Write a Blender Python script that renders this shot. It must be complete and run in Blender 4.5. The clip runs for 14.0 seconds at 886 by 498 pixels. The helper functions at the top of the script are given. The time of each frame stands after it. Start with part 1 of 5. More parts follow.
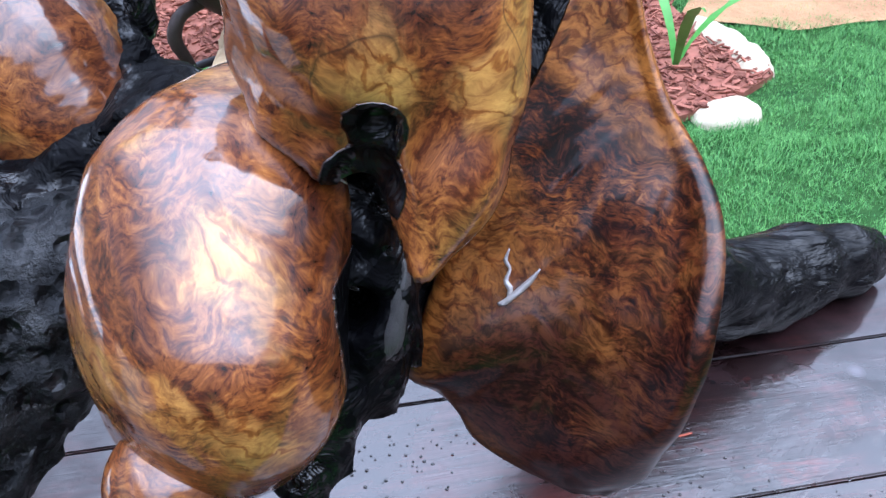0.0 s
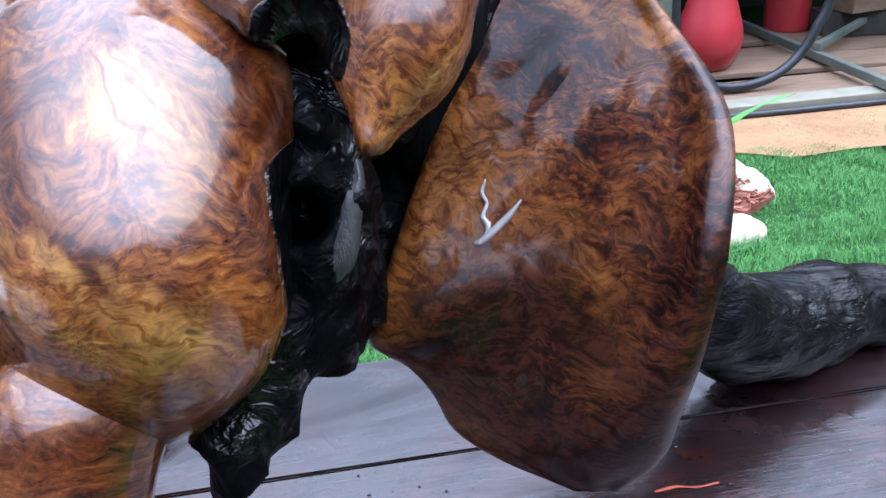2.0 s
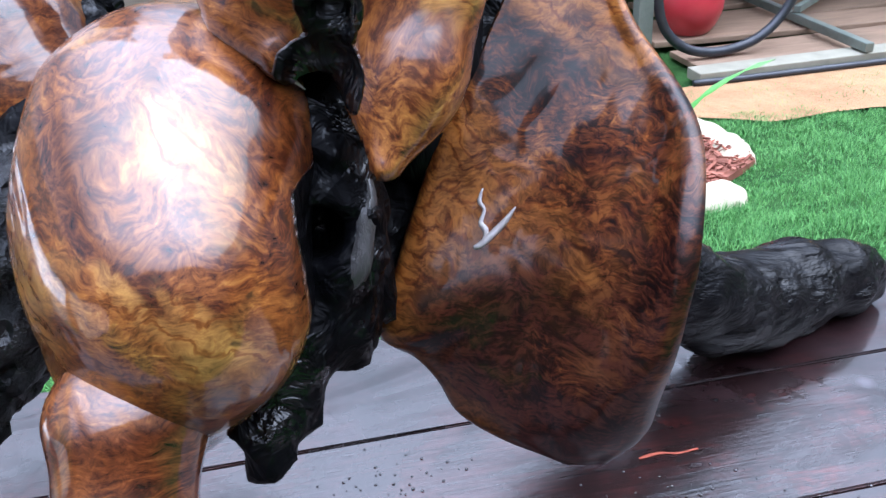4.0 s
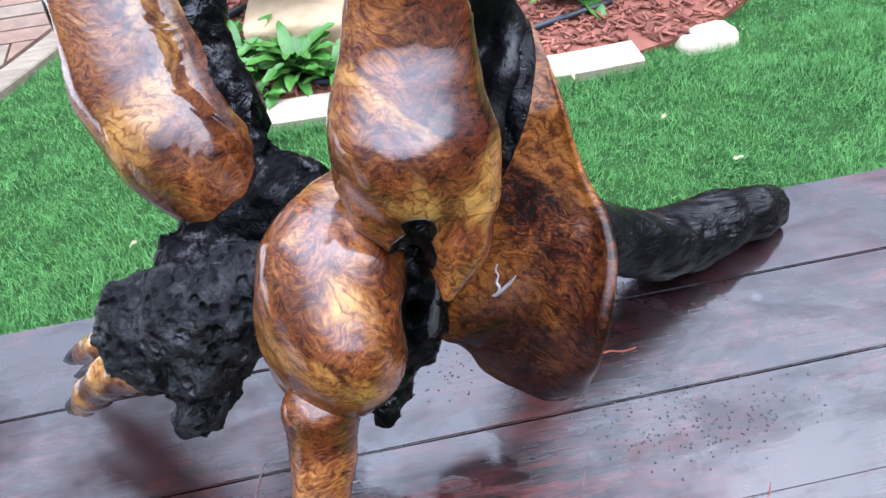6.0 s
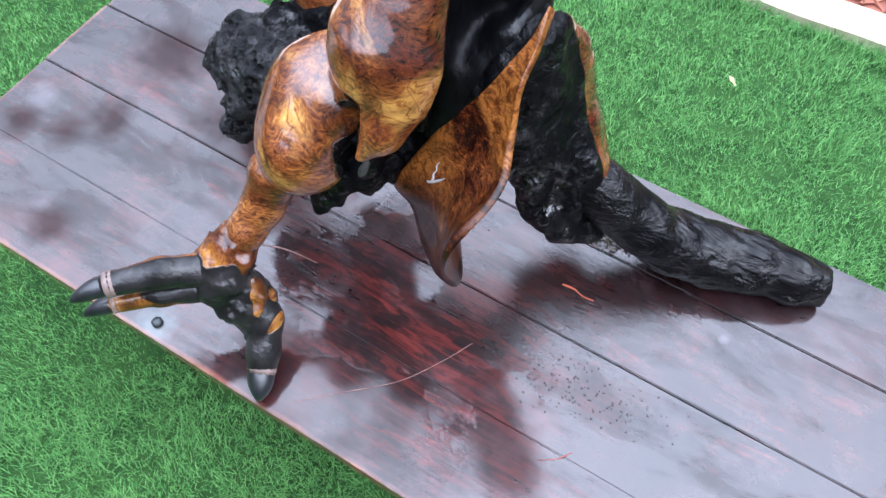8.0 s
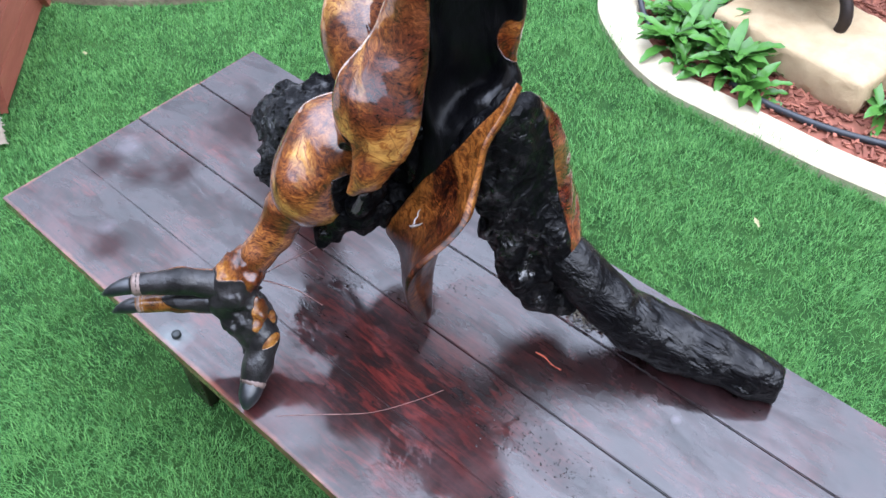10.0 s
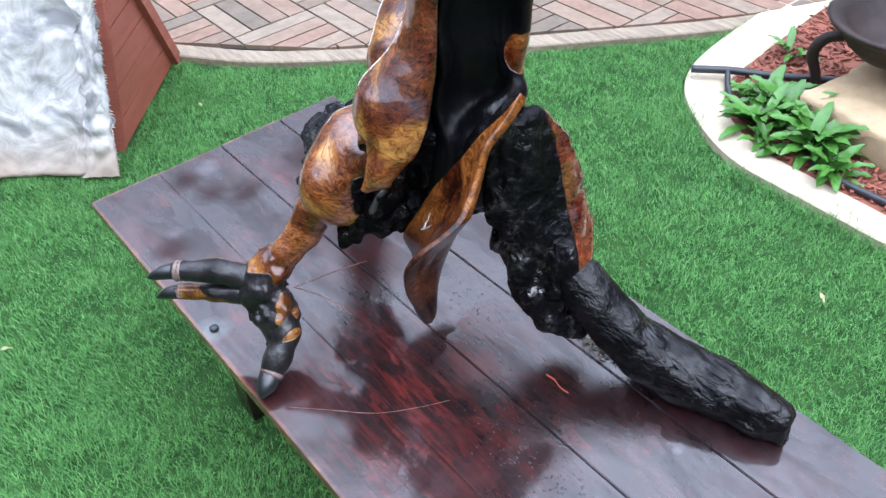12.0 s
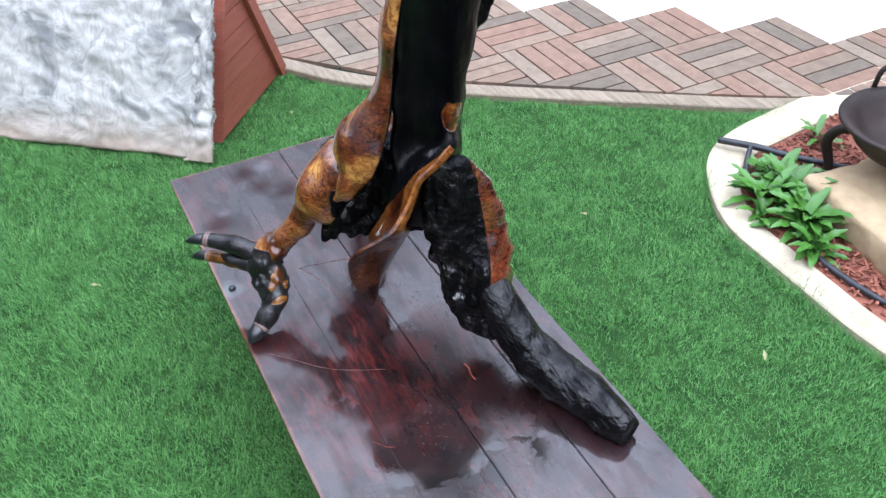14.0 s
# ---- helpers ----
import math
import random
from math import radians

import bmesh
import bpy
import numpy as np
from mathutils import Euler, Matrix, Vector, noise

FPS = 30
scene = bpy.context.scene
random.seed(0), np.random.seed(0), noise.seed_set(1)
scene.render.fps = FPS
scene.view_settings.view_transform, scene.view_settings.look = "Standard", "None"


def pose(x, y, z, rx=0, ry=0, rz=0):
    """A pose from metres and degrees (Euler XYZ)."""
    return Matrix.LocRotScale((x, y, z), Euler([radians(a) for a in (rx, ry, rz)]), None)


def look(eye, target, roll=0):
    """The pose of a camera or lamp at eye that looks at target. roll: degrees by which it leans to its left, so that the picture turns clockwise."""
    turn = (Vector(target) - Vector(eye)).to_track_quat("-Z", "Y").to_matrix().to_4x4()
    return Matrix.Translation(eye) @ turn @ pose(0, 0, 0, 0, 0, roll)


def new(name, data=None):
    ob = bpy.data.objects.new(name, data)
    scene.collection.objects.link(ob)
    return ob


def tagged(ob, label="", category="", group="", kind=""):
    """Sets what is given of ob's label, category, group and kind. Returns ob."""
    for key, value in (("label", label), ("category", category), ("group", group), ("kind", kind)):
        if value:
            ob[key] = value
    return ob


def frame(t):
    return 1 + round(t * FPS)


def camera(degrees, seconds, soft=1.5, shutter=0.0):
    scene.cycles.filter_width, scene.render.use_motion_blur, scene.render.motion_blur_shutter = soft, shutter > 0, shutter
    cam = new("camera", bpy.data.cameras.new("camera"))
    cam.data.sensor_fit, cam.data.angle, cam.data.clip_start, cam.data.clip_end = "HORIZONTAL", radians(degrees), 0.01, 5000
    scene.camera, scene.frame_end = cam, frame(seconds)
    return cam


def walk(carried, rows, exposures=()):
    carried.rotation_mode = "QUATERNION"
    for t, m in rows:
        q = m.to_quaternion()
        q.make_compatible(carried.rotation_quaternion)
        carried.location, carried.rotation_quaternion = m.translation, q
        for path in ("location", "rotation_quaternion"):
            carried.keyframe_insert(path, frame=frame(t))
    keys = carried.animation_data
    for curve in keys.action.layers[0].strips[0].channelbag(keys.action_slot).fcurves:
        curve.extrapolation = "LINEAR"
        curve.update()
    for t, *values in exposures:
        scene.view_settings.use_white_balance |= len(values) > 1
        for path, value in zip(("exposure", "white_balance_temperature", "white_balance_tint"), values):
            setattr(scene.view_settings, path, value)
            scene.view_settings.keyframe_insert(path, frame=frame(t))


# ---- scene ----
cam = camera(54.2, 14.0)
PATH = [
    (0, (0.662, -0.076, 0.938), (0.902, 1.341, -0.145), -1.14),
    (0.5, (0.678, -0.074, 0.906), (0.891, 1.406, -0.096), -2.04),
    (1, (0.676, -0.077, 0.873), (0.888, 1.462, -0.035), -2.34),
    (1.5, (0.677, -0.085, 0.835), (0.920, 1.491, -0.001), -2.33),
    (2, (0.676, -0.085, 0.812), (0.939, 1.519, 0.040), -2.61),
    (2.5, (0.675, -0.079, 0.792), (0.946, 1.545, 0.065), -2.67),
    (2.7, (0.675, -0.078, 0.789), (0.951, 1.552, 0.076), -2.78),
    (4.8, (0.641, -0.151, 0.951), (0.915, 1.314, -0.058), -4.29),
    (5, (0.633, -0.162, 0.988), (0.904, 1.271, -0.067), -4.68),
    (5.5, (0.626, -0.195, 1.111), (0.886, 1.148, -0.059), -5.14),
    (6, (0.644, -0.234, 1.203), (0.807, 1.029, -0.069), -5.46),
    (6.5, (0.749, -0.251, 1.279), (0.666, 0.895, -0.106), -5.02),
    (7, (0.829, -0.269, 1.361), (0.565, 0.758, -0.093), -4.72),
    (7.5, (0.956, -0.231, 1.378), (0.584, 0.686, -0.125), -1.58),
    (8, (1.053, -0.198, 1.406), (0.542, 0.581, -0.135), -1.50),
    (8.5, (1.111, -0.237, 1.426), (0.514, 0.598, -0.052), -2.23),
    (8.7, (1.115, -0.232, 1.438), (0.483, 0.597, -0.029), -2.62),
    (10.8, (1.406, -0.284, 1.434), (0.452, 0.582, 0.177), -2.48),
    (11, (1.427, -0.279, 1.421), (0.433, 0.564, 0.179), -3.15),
    (11.5, (1.453, -0.272, 1.402), (0.401, 0.548, 0.193), -3.47),
    (12, (1.472, -0.251, 1.381), (0.374, 0.548, 0.200), -4.62),
    (12.5, (1.484, -0.185, 1.369), (0.367, 0.620, 0.209), -5.33),
    (13, (1.552, -0.121, 1.403), (0.413, 0.633, 0.231), -3.72),
    (13.5, (1.656, -0.111, 1.464), (0.467, 0.566, 0.295), -2.64),
    (14, (1.878, -0.173, 1.594), (0.622, 0.436, 0.458), -2.13),
]
EXPOSURES = [(0.0, 1.58, 5380, 9), (2.7, 1.55, 5450, 9), (5.0, 1.75, 5650, 9), (5.6, 1.47, 5700, 9), (7.0, 1.5, 5700, 9), (8.5, 1.64, 5850, 9), (11.0, 1.34, 5800, 9), (13.5, 1.34, 5800, 9), (14.0, 1.14, 5900, 9)]
walk(cam, [(t, look(eye, target, roll)) for t, eye, target, roll in PATH], EXPOSURES)

# ---- world and light ----
SUN_EL, SUN_AZ = radians(56), radians(95)
world = bpy.data.worlds.new("sky")
scene.world = world
world.use_nodes = True
wn = world.node_tree.nodes
sky = wn.new("ShaderNodeTexSky")
sky.sky_type, sky.sun_disc = "NISHITA", False
sky.sun_elevation, sky.sun_rotation = SUN_EL, SUN_AZ
sky.air_density, sky.dust_density, sky.ozone_density = 1.0, 2.5, 1.0
wn["Background"].inputs[1].default_value = 0.15
cloud = wn.new("ShaderNodeMix")  # thin even cloud over the whole sky
cloud.data_type = "RGBA"
cloud.inputs[0].default_value = 0.9
up = wn.new("ShaderNodeSeparateXYZ")  # an overcast sky is brightest overhead
world.node_tree.links.new(wn.new("ShaderNodeTexCoord").outputs["Generated"], up.inputs[0])
dome = wn.new("ShaderNodeValToRGB")
dome.color_ramp.elements[0].position, dome.color_ramp.elements[0].color = 0.4, (0.075, 0.079, 0.09, 1)
dome.color_ramp.elements[1].position, dome.color_ramp.elements[1].color = 0.94, (1.0, 1.03, 1.2, 1)
world.node_tree.links.new(up.outputs[2], dome.inputs[0])
overcast = wn.new("ShaderNodeVectorMath")
overcast.operation = "SCALE"
overcast.inputs[3].default_value = 16.5
world.node_tree.links.new(dome.outputs[0], overcast.inputs[0])
world.node_tree.links.new(overcast.outputs[0], cloud.inputs[7])
world.node_tree.links.new(sky.outputs[0], cloud.inputs[6])
world.node_tree.links.new(cloud.outputs[2], wn["Background"].inputs[0])
lamp = bpy.data.lights.new("sun", "SUN")
lamp.energy, lamp.angle, lamp.color = 0.5, radians(60), (1.0, 0.96, 0.9)
sun = new("sun", lamp)
sun.matrix_world = look((math.sin(SUN_AZ) * math.cos(SUN_EL) * 9, math.cos(SUN_AZ) * math.cos(SUN_EL) * 9, 9 * math.sin(SUN_EL)), (0, 0, 0))


# ---- node helpers ----
class Mat:
    """A node material and short ways to add nodes to it."""

    def __init__(self, name, rough=0.5, metal=0.0, spec=0.5, coat=0.0, coat_rough=0.03):
        self.m = bpy.data.materials.new(name)
        self.m.use_nodes = True
        self.t = self.m.node_tree
        self.b = self.t.nodes["Principled BSDF"]
        self.set("Roughness", rough)
        self.set("Metallic", metal)
        self.set("Specular IOR Level", spec)
        self.set("Coat Weight", coat)
        self.set("Coat Roughness", coat_rough)
        self.co = self.t.nodes.new("ShaderNodeTexCoord").outputs["Object"]

    def put(self, value, socket):
        if isinstance(value, bpy.types.NodeSocket):
            self.t.links.new(value, socket)
        elif isinstance(value, tuple) and len(value) == 3 and socket.type == "RGBA":
            socket.default_value = (*value, 1)
        else:
            socket.default_value = value

    def set(self, key, value):
        self.put(value, self.b.inputs[key])
        return self

    def scaled(self, scale, rot=(0, 0, 0), co=None):
        n = self.t.nodes.new("ShaderNodeMapping")
        self.put(co or self.co, n.inputs[0])
        n.inputs["Rotation"].default_value = [radians(a) for a in rot]
        n.inputs["Scale"].default_value = scale
        return n.outputs[0]

    def noise(self, scale, detail=4, rough=0.55, distort=0.0, co=None):
        n = self.t.nodes.new("ShaderNodeTexNoise")
        self.put(co or self.co, n.inputs["Vector"])
        self.put(float(scale), n.inputs["Scale"])
        self.put(float(detail), n.inputs["Detail"])
        self.put(float(rough), n.inputs["Roughness"])
        self.put(float(distort), n.inputs["Distortion"])
        return n.outputs[0]

    def noise_colour(self, scale, detail=2, co=None):
        n = self.t.nodes.new("ShaderNodeTexNoise")
        self.put(co or self.co, n.inputs["Vector"])
        self.put(float(scale), n.inputs["Scale"])
        self.put(float(detail), n.inputs["Detail"])
        return n.outputs[1]

    def cells(self, scale, co=None, feature="F1"):
        n = self.t.nodes.new("ShaderNodeTexVoronoi")
        n.feature = feature
        self.put(co or self.co, n.inputs["Vector"])
        self.put(float(scale), n.inputs["Scale"])
        return n.outputs["Distance"]

    def wave(self, scale, distort, detail=3, dscale=1.5, co=None, axis="X"):
        n = self.t.nodes.new("ShaderNodeTexWave")
        n.bands_direction = axis
        self.put(co or self.co, n.inputs["Vector"])
        for k, v in (("Scale", scale), ("Distortion", distort), ("Detail", detail), ("Detail Scale", dscale)):
            self.put(float(v), n.inputs[k])
        return n.outputs["Fac"]

    def ramp(self, fac, *stops):
        n = self.t.nodes.new("ShaderNodeValToRGB")
        self.put(fac, n.inputs[0])
        e = n.color_ramp.elements
        while len(e) < len(stops):
            e.new(0.5)
        for el, (p, c) in zip(e, stops):
            el.position = p
            el.color = (*c, 1) if isinstance(c, tuple) else (c, c, c, 1)
        return n.outputs[0]

    def mix(self, fac, a, b, mode="MIX"):
        n = self.t.nodes.new("ShaderNodeMix")
        n.data_type, n.blend_type = "RGBA", mode
        self.put(fac, n.inputs[0])
        self.put(a, n.inputs[6])
        self.put(b, n.inputs[7])
        return n.outputs[2]

    def math(self, op, a, b=0.0, c=0.0):
        n = self.t.nodes.new("ShaderNodeMath")
        n.operation = op
        for v, s in zip((a, b, c), n.inputs):
            self.put(v, s)
        return n.outputs[0]

    def add(self, a, b):
        n = self.t.nodes.new("ShaderNodeVectorMath")
        n.operation = "ADD"
        self.put(a, n.inputs[0])
        self.put(b, n.inputs[1])
        return n.outputs[0]

    def warp(self, amount, scale, co=None):
        n = self.t.nodes.new("ShaderNodeVectorMath")
        n.operation = "MULTIPLY_ADD"
        self.put(self.noise_colour(scale, 2, co), n.inputs[0])
        self.put((amount,) * 3, n.inputs[1])
        self.put(co or self.co, n.inputs[2])
        return n.outputs[0]

    def near(self, at, reach, scale=(1, 1, 1)):
        """1 at a point, falling unevenly to 0 at its reach."""
        n = self.t.nodes.new("ShaderNodeVectorMath")
        n.operation = "DISTANCE"
        self.put(self.scaled(scale), n.inputs[0])
        self.put(tuple(a * s for a, s in zip(at, scale)), n.inputs[1])
        d = self.math("MULTIPLY_ADD", self.math("SUBTRACT", self.noise(18, 4, 0.6), 0.5), reach * 1.5, n.outputs["Value"])
        return self.ramp(self.math("DIVIDE", d, reach), (0.2, 1.0), (1.0, 0.0))

    def attr(self, name):
        n = self.t.nodes.new("ShaderNodeAttribute")
        n.attribute_name = name
        return n.outputs["Fac"]

    def random(self):
        return self.t.nodes.new("ShaderNodeObjectInfo").outputs["Random"]

    def island(self):
        return self.t.nodes.new("ShaderNodeNewGeometry").outputs["Random Per Island"]

    def bump(self, height, strength, distance=0.01, coat=False):
        n = self.t.nodes.new("ShaderNodeBump")
        self.put(float(strength), n.inputs["Strength"])
        self.put(float(distance), n.inputs["Distance"])
        self.put(height, n.inputs["Height"])
        self.t.links.new(n.outputs[0], self.b.inputs["Normal"])
        if coat:
            self.t.links.new(n.outputs[0], self.b.inputs["Coat Normal"])
        return self

    def colour(self, value):
        return self.set("Base Color", value)


# ---- materials ----
TOP = 0.405


def burnt_nodes(m, ashy="", stretch=(1, 1, 1)):
    """Colour, gloss and relief of charred wood."""
    black = m.ramp(m.noise(70, 5, 0.7), (0.3, (0.0006, 0.0006, 0.0008)), (0.7, (0.003, 0.003, 0.004)))
    gloss = m.ramp(m.noise(34, 6, 0.68), (0.5, 0.0), (0.64, 0.85))
    folds = m.cells(48, m.warp(0.03, 30, m.scaled(stretch)))
    if ashy == "soot":
        black = m.ramp(m.noise(30, 5, 0.6), (0.35, (0.004, 0.004, 0.0044)), (0.72, (0.024, 0.022, 0.022)))
        return black, m.ramp(m.noise(40, 3), (0.4, 0.15), (0.62, 0.6)), m.math("MULTIPLY", m.noise(70, 4, 0.6), 0.35)
    if ashy == "hollow":
        return black, m.ramp(m.noise(9, 4, 0.6), (0.52, 0.0), (0.68, 0.4)), m.math("MULTIPLY", m.noise(38, 5, 0.65, 0.5, m.scaled((1, 1, 0.3))), 0.6)
    if ashy:
        black = m.ramp(m.noise(55, 6, 0.72), (0.35, (0.0015, 0.0015, 0.0018)), (0.7, (0.02, 0.021, 0.023)))
        gloss = m.ramp(m.noise(50, 3, 0.6), (0.48, 0.0), (0.66, 0.55))
        pores = m.ramp(m.cells(85, m.warp(0.012, 60)), (0.1, 0.0), (0.45, 1.0))
        return m.mix(0.75, black, pores, "MULTIPLY"), gloss, m.math("ADD", m.math("MULTIPLY", pores, 0.9), m.math("MULTIPLY", m.noise(120, 5, 0.7), 0.9))
    if stretch != (1, 1, 1):
        return black, m.ramp(m.noise(18, 4), (0.37, 0.16), (0.62, 0.78)), m.math("ADD", m.math("MULTIPLY", m.noise(95, 4, 0.65, 0.3, m.scaled((0.16, 1, 1))), 0.5), m.noise(30, 4, 0.62, 0.6, m.scaled(stretch)))
    relief = m.math("ADD", m.math("MULTIPLY", m.noise(60, 3, 0.6, 0.8), 0.8), m.math("MULTIPLY", folds, 0.8))
    return black, gloss, relief


def burl_material(name, dark, red, amber, gold, swirl=1.0, low=0.5, ashy="", ior=1.66, gain=1.3, shine=1.0, dark_zone=None):
    """Polished burl; where the mesh says 'char' it is burnt black and rough."""
    m = Mat(name, coat=1.0, spec=0.15)
    m.set("Coat IOR", ior)
    w = m.warp(0.075 * swirl, 8)
    w2 = m.warp(0.022, 42, w)
    w3 = m.warp(0.005, 190, w2)
    curl = m.noise(1.0, 4, 0.62, 0.9, m.scaled((80, 80, 235), (20, 25, 0), w2))
    fleck = m.noise(150, 4, 0.68, 1.6, w2)
    hair = m.noise(1.0, 3, 0.6, 0.5, m.scaled((150, 150, 560), (20, 25, 0), w3))
    flow = m.noise(17, 4, 0.6, 1.1, w)
    f = m.math("ADD", m.math("MULTIPLY", curl, 0.44), m.math("MULTIPLY", hair, 0.3))
    f = m.math("ADD", f, m.math("MULTIPLY", flow, 0.3))
    f = m.math("ADD", f, m.math("MULTIPLY", m.math("SUBTRACT", fleck, 0.47), 0.3))
    f = m.math("MULTIPLY_ADD", f, gain, 0.53 * (1 - gain))
    mid = tuple(0.5 * a + 0.5 * b for a, b in zip(red, amber))
    wood = m.ramp(f, (0.34, dark), (0.47, red), (0.55, mid), (0.64, amber), (0.8, gold))
    # broad zones: deep maroon, red-brown, golden with dark contour lines
    zone = m.noise(7.5, 4, 0.55, 0.9, w)
    wood = m.mix(1.0, wood, m.ramp(zone, (0.34, (0.2, 0.11, 0.11)), (low, (0.7, 0.58, 0.52)), (0.62, (1.0, 1.0, 1.0))), "MULTIPLY")
    lines = m.ramp(m.wave(30, 11, 4, 1.6, w3, "DIAGONAL"), (0.02, (0.45, 0.32, 0.22)), (0.2, (0.85, 0.78, 0.7)), (0.35, (1.0, 1.0, 1.0)))
    streaked = m.mix(1.0, m.ramp(f, (0.35, amber), (0.6, gold), (0.8, tuple(min(1.0, 1.2 * a) for a in gold))), lines, "MULTIPLY")
    golden = m.ramp(m.noise(8.5, 3, 0.5, 0.9, m.add(w, (3.1, 1.7, 0.4))), (0.5, 0.0), (0.6, 1.0))
    wood = m.mix(m.math("MULTIPLY", golden, 0.75), wood, streaked)
    deep = m.ramp(m.noise(7, 4, 0.55, 0.6, m.add(w, (7.7, 0.3, 5.1))), (0.5, 0.0), (0.61, 1.0))
    maroon = m.ramp(f, (0.43, tuple(0.4 * a for a in dark)), (0.6, (red[0] * 0.5, red[1] * 0.28, red[2] * 0.35)), (0.72, (red[0], red[1] * 0.8, red[2])))
    wood = m.mix(m.math("MULTIPLY", deep, 0.8), wood, maroon)
    pins = m.math("MULTIPLY", m.ramp(m.cells(75, w3), (0.1, 1.0), (0.2, 0.0)), m.ramp(m.noise(14, 2), (0.54, 0.0), (0.62, 1.0)))
    wood = m.mix(m.math("MULTIPLY", pins, 0.8), wood, (0.02, 0.007, 0.004))
    cracks = m.ramp(m.cells(9, m.warp(0.05, 22), "DISTANCE_TO_EDGE"), (0.0, 0.0), (0.007, 1.0))
    wood = m.mix(m.math("MULTIPLY", m.math("SUBTRACT", 1.0, cracks), m.ramp(m.noise(5, 1), (0.66, 0.0), (0.7, 0.7))), wood, (0.012, 0.005, 0.003))
    # optional zone of darker maroon round one point
    if dark_zone:
        wood = m.mix(m.math("MULTIPLY", m.near(*dark_zone), 0.85), wood, m.ramp(f, (0.4, (0.006, 0.0025, 0.0025)), (0.7, (0.04, 0.011, 0.009))))
    char = m.math("ADD", m.attr("char"), m.math("MULTIPLY", m.math("SUBTRACT", m.noise(45, 5, 0.65), 0.5), 0.5))
    char = m.ramp(char, (0.44, 0.0), (0.56, 1.0))
    black, gloss, relief = burnt_nodes(m, ashy)
    m.colour(m.mix(char, wood, black))
    m.set("Roughness", 0.42)
    m.set("Coat Weight", m.mix(char, (shine, shine, shine), gloss))
    m.set("Coat Roughness", m.mix(char, m.ramp(m.noise(6, 3), (0.35, 0.045), (0.7, 0.12)), (0.06, 0.06, 0.06)))
    m.bump(m.math("ADD", m.math("MULTIPLY", relief, char), m.math("ADD", m.math("MULTIPLY", m.noise(11, 3, 0.5, 0.8, w), 0.85), m.math("MULTIPLY", m.noise(60, 2), 0.03))), 1.0, 0.006, True)
    return m.m


BURL = burl_material("polished_burl", (0.014, 0.0048, 0.003), (0.125, 0.034, 0.011), (0.37, 0.148, 0.034), (0.62, 0.335, 0.082))
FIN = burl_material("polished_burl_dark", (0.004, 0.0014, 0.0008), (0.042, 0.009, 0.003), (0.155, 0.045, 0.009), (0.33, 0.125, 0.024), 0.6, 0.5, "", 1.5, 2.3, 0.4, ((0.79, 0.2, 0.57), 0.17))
FLANK = burl_material("dark_red_burl", (0.008, 0.002, 0.0015), (0.075, 0.013, 0.006), (0.24, 0.058, 0.015), (0.46, 0.17, 0.036), ior=1.9)
HOLLOW = burl_material("burnt_hollow_wood", (0.012, 0.0035, 0.002), (0.12, 0.023, 0.006), (0.38, 0.115, 0.022), (0.6, 0.26, 0.05), 1.0, 0.5, "hollow")
MAROON = burl_material("ashy_stump_wood", (0.006, 0.002, 0.0015), (0.03, 0.006, 0.004), (0.07, 0.014, 0.007), (0.1, 0.03, 0.012), 0.8, 0.5, "ash")
TOE = burl_material("sooty_toe_wood", (0.012, 0.0038, 0.002), (0.1, 0.025, 0.007), (0.27, 0.1, 0.018), (0.42, 0.2, 0.036), 1.0, 0.5, "soot", shine=0.7)


def char_material(name="charred_wood", gloss_rough=0.09, stretch=(1, 1, 1)):
    m = Mat(name, rough=0.5, spec=0.06, coat_rough=gloss_rough)
    black, gloss, relief = burnt_nodes(m, "", stretch)
    m.colour(black)
    m.set("Coat Weight", gloss)
    m.bump(relief, 1.0, 0.006, True)
    return m.m


CHAR = char_material()
TAIL_CHAR = char_material("charred_log", 0.16, (0.3, 1, 1))


def nail_material():
    m = Mat("black_claw", rough=0.32, coat=0.5, coat_rough=0.15)
    m.colour(m.ramp(m.noise(80, 4, 0.6), (0.3, (0.004, 0.005, 0.006)), (0.8, (0.02, 0.023, 0.027))))
    m.bump(m.noise(160, 4), 0.3, 0.002)
    return m.m


NAIL = nail_material()


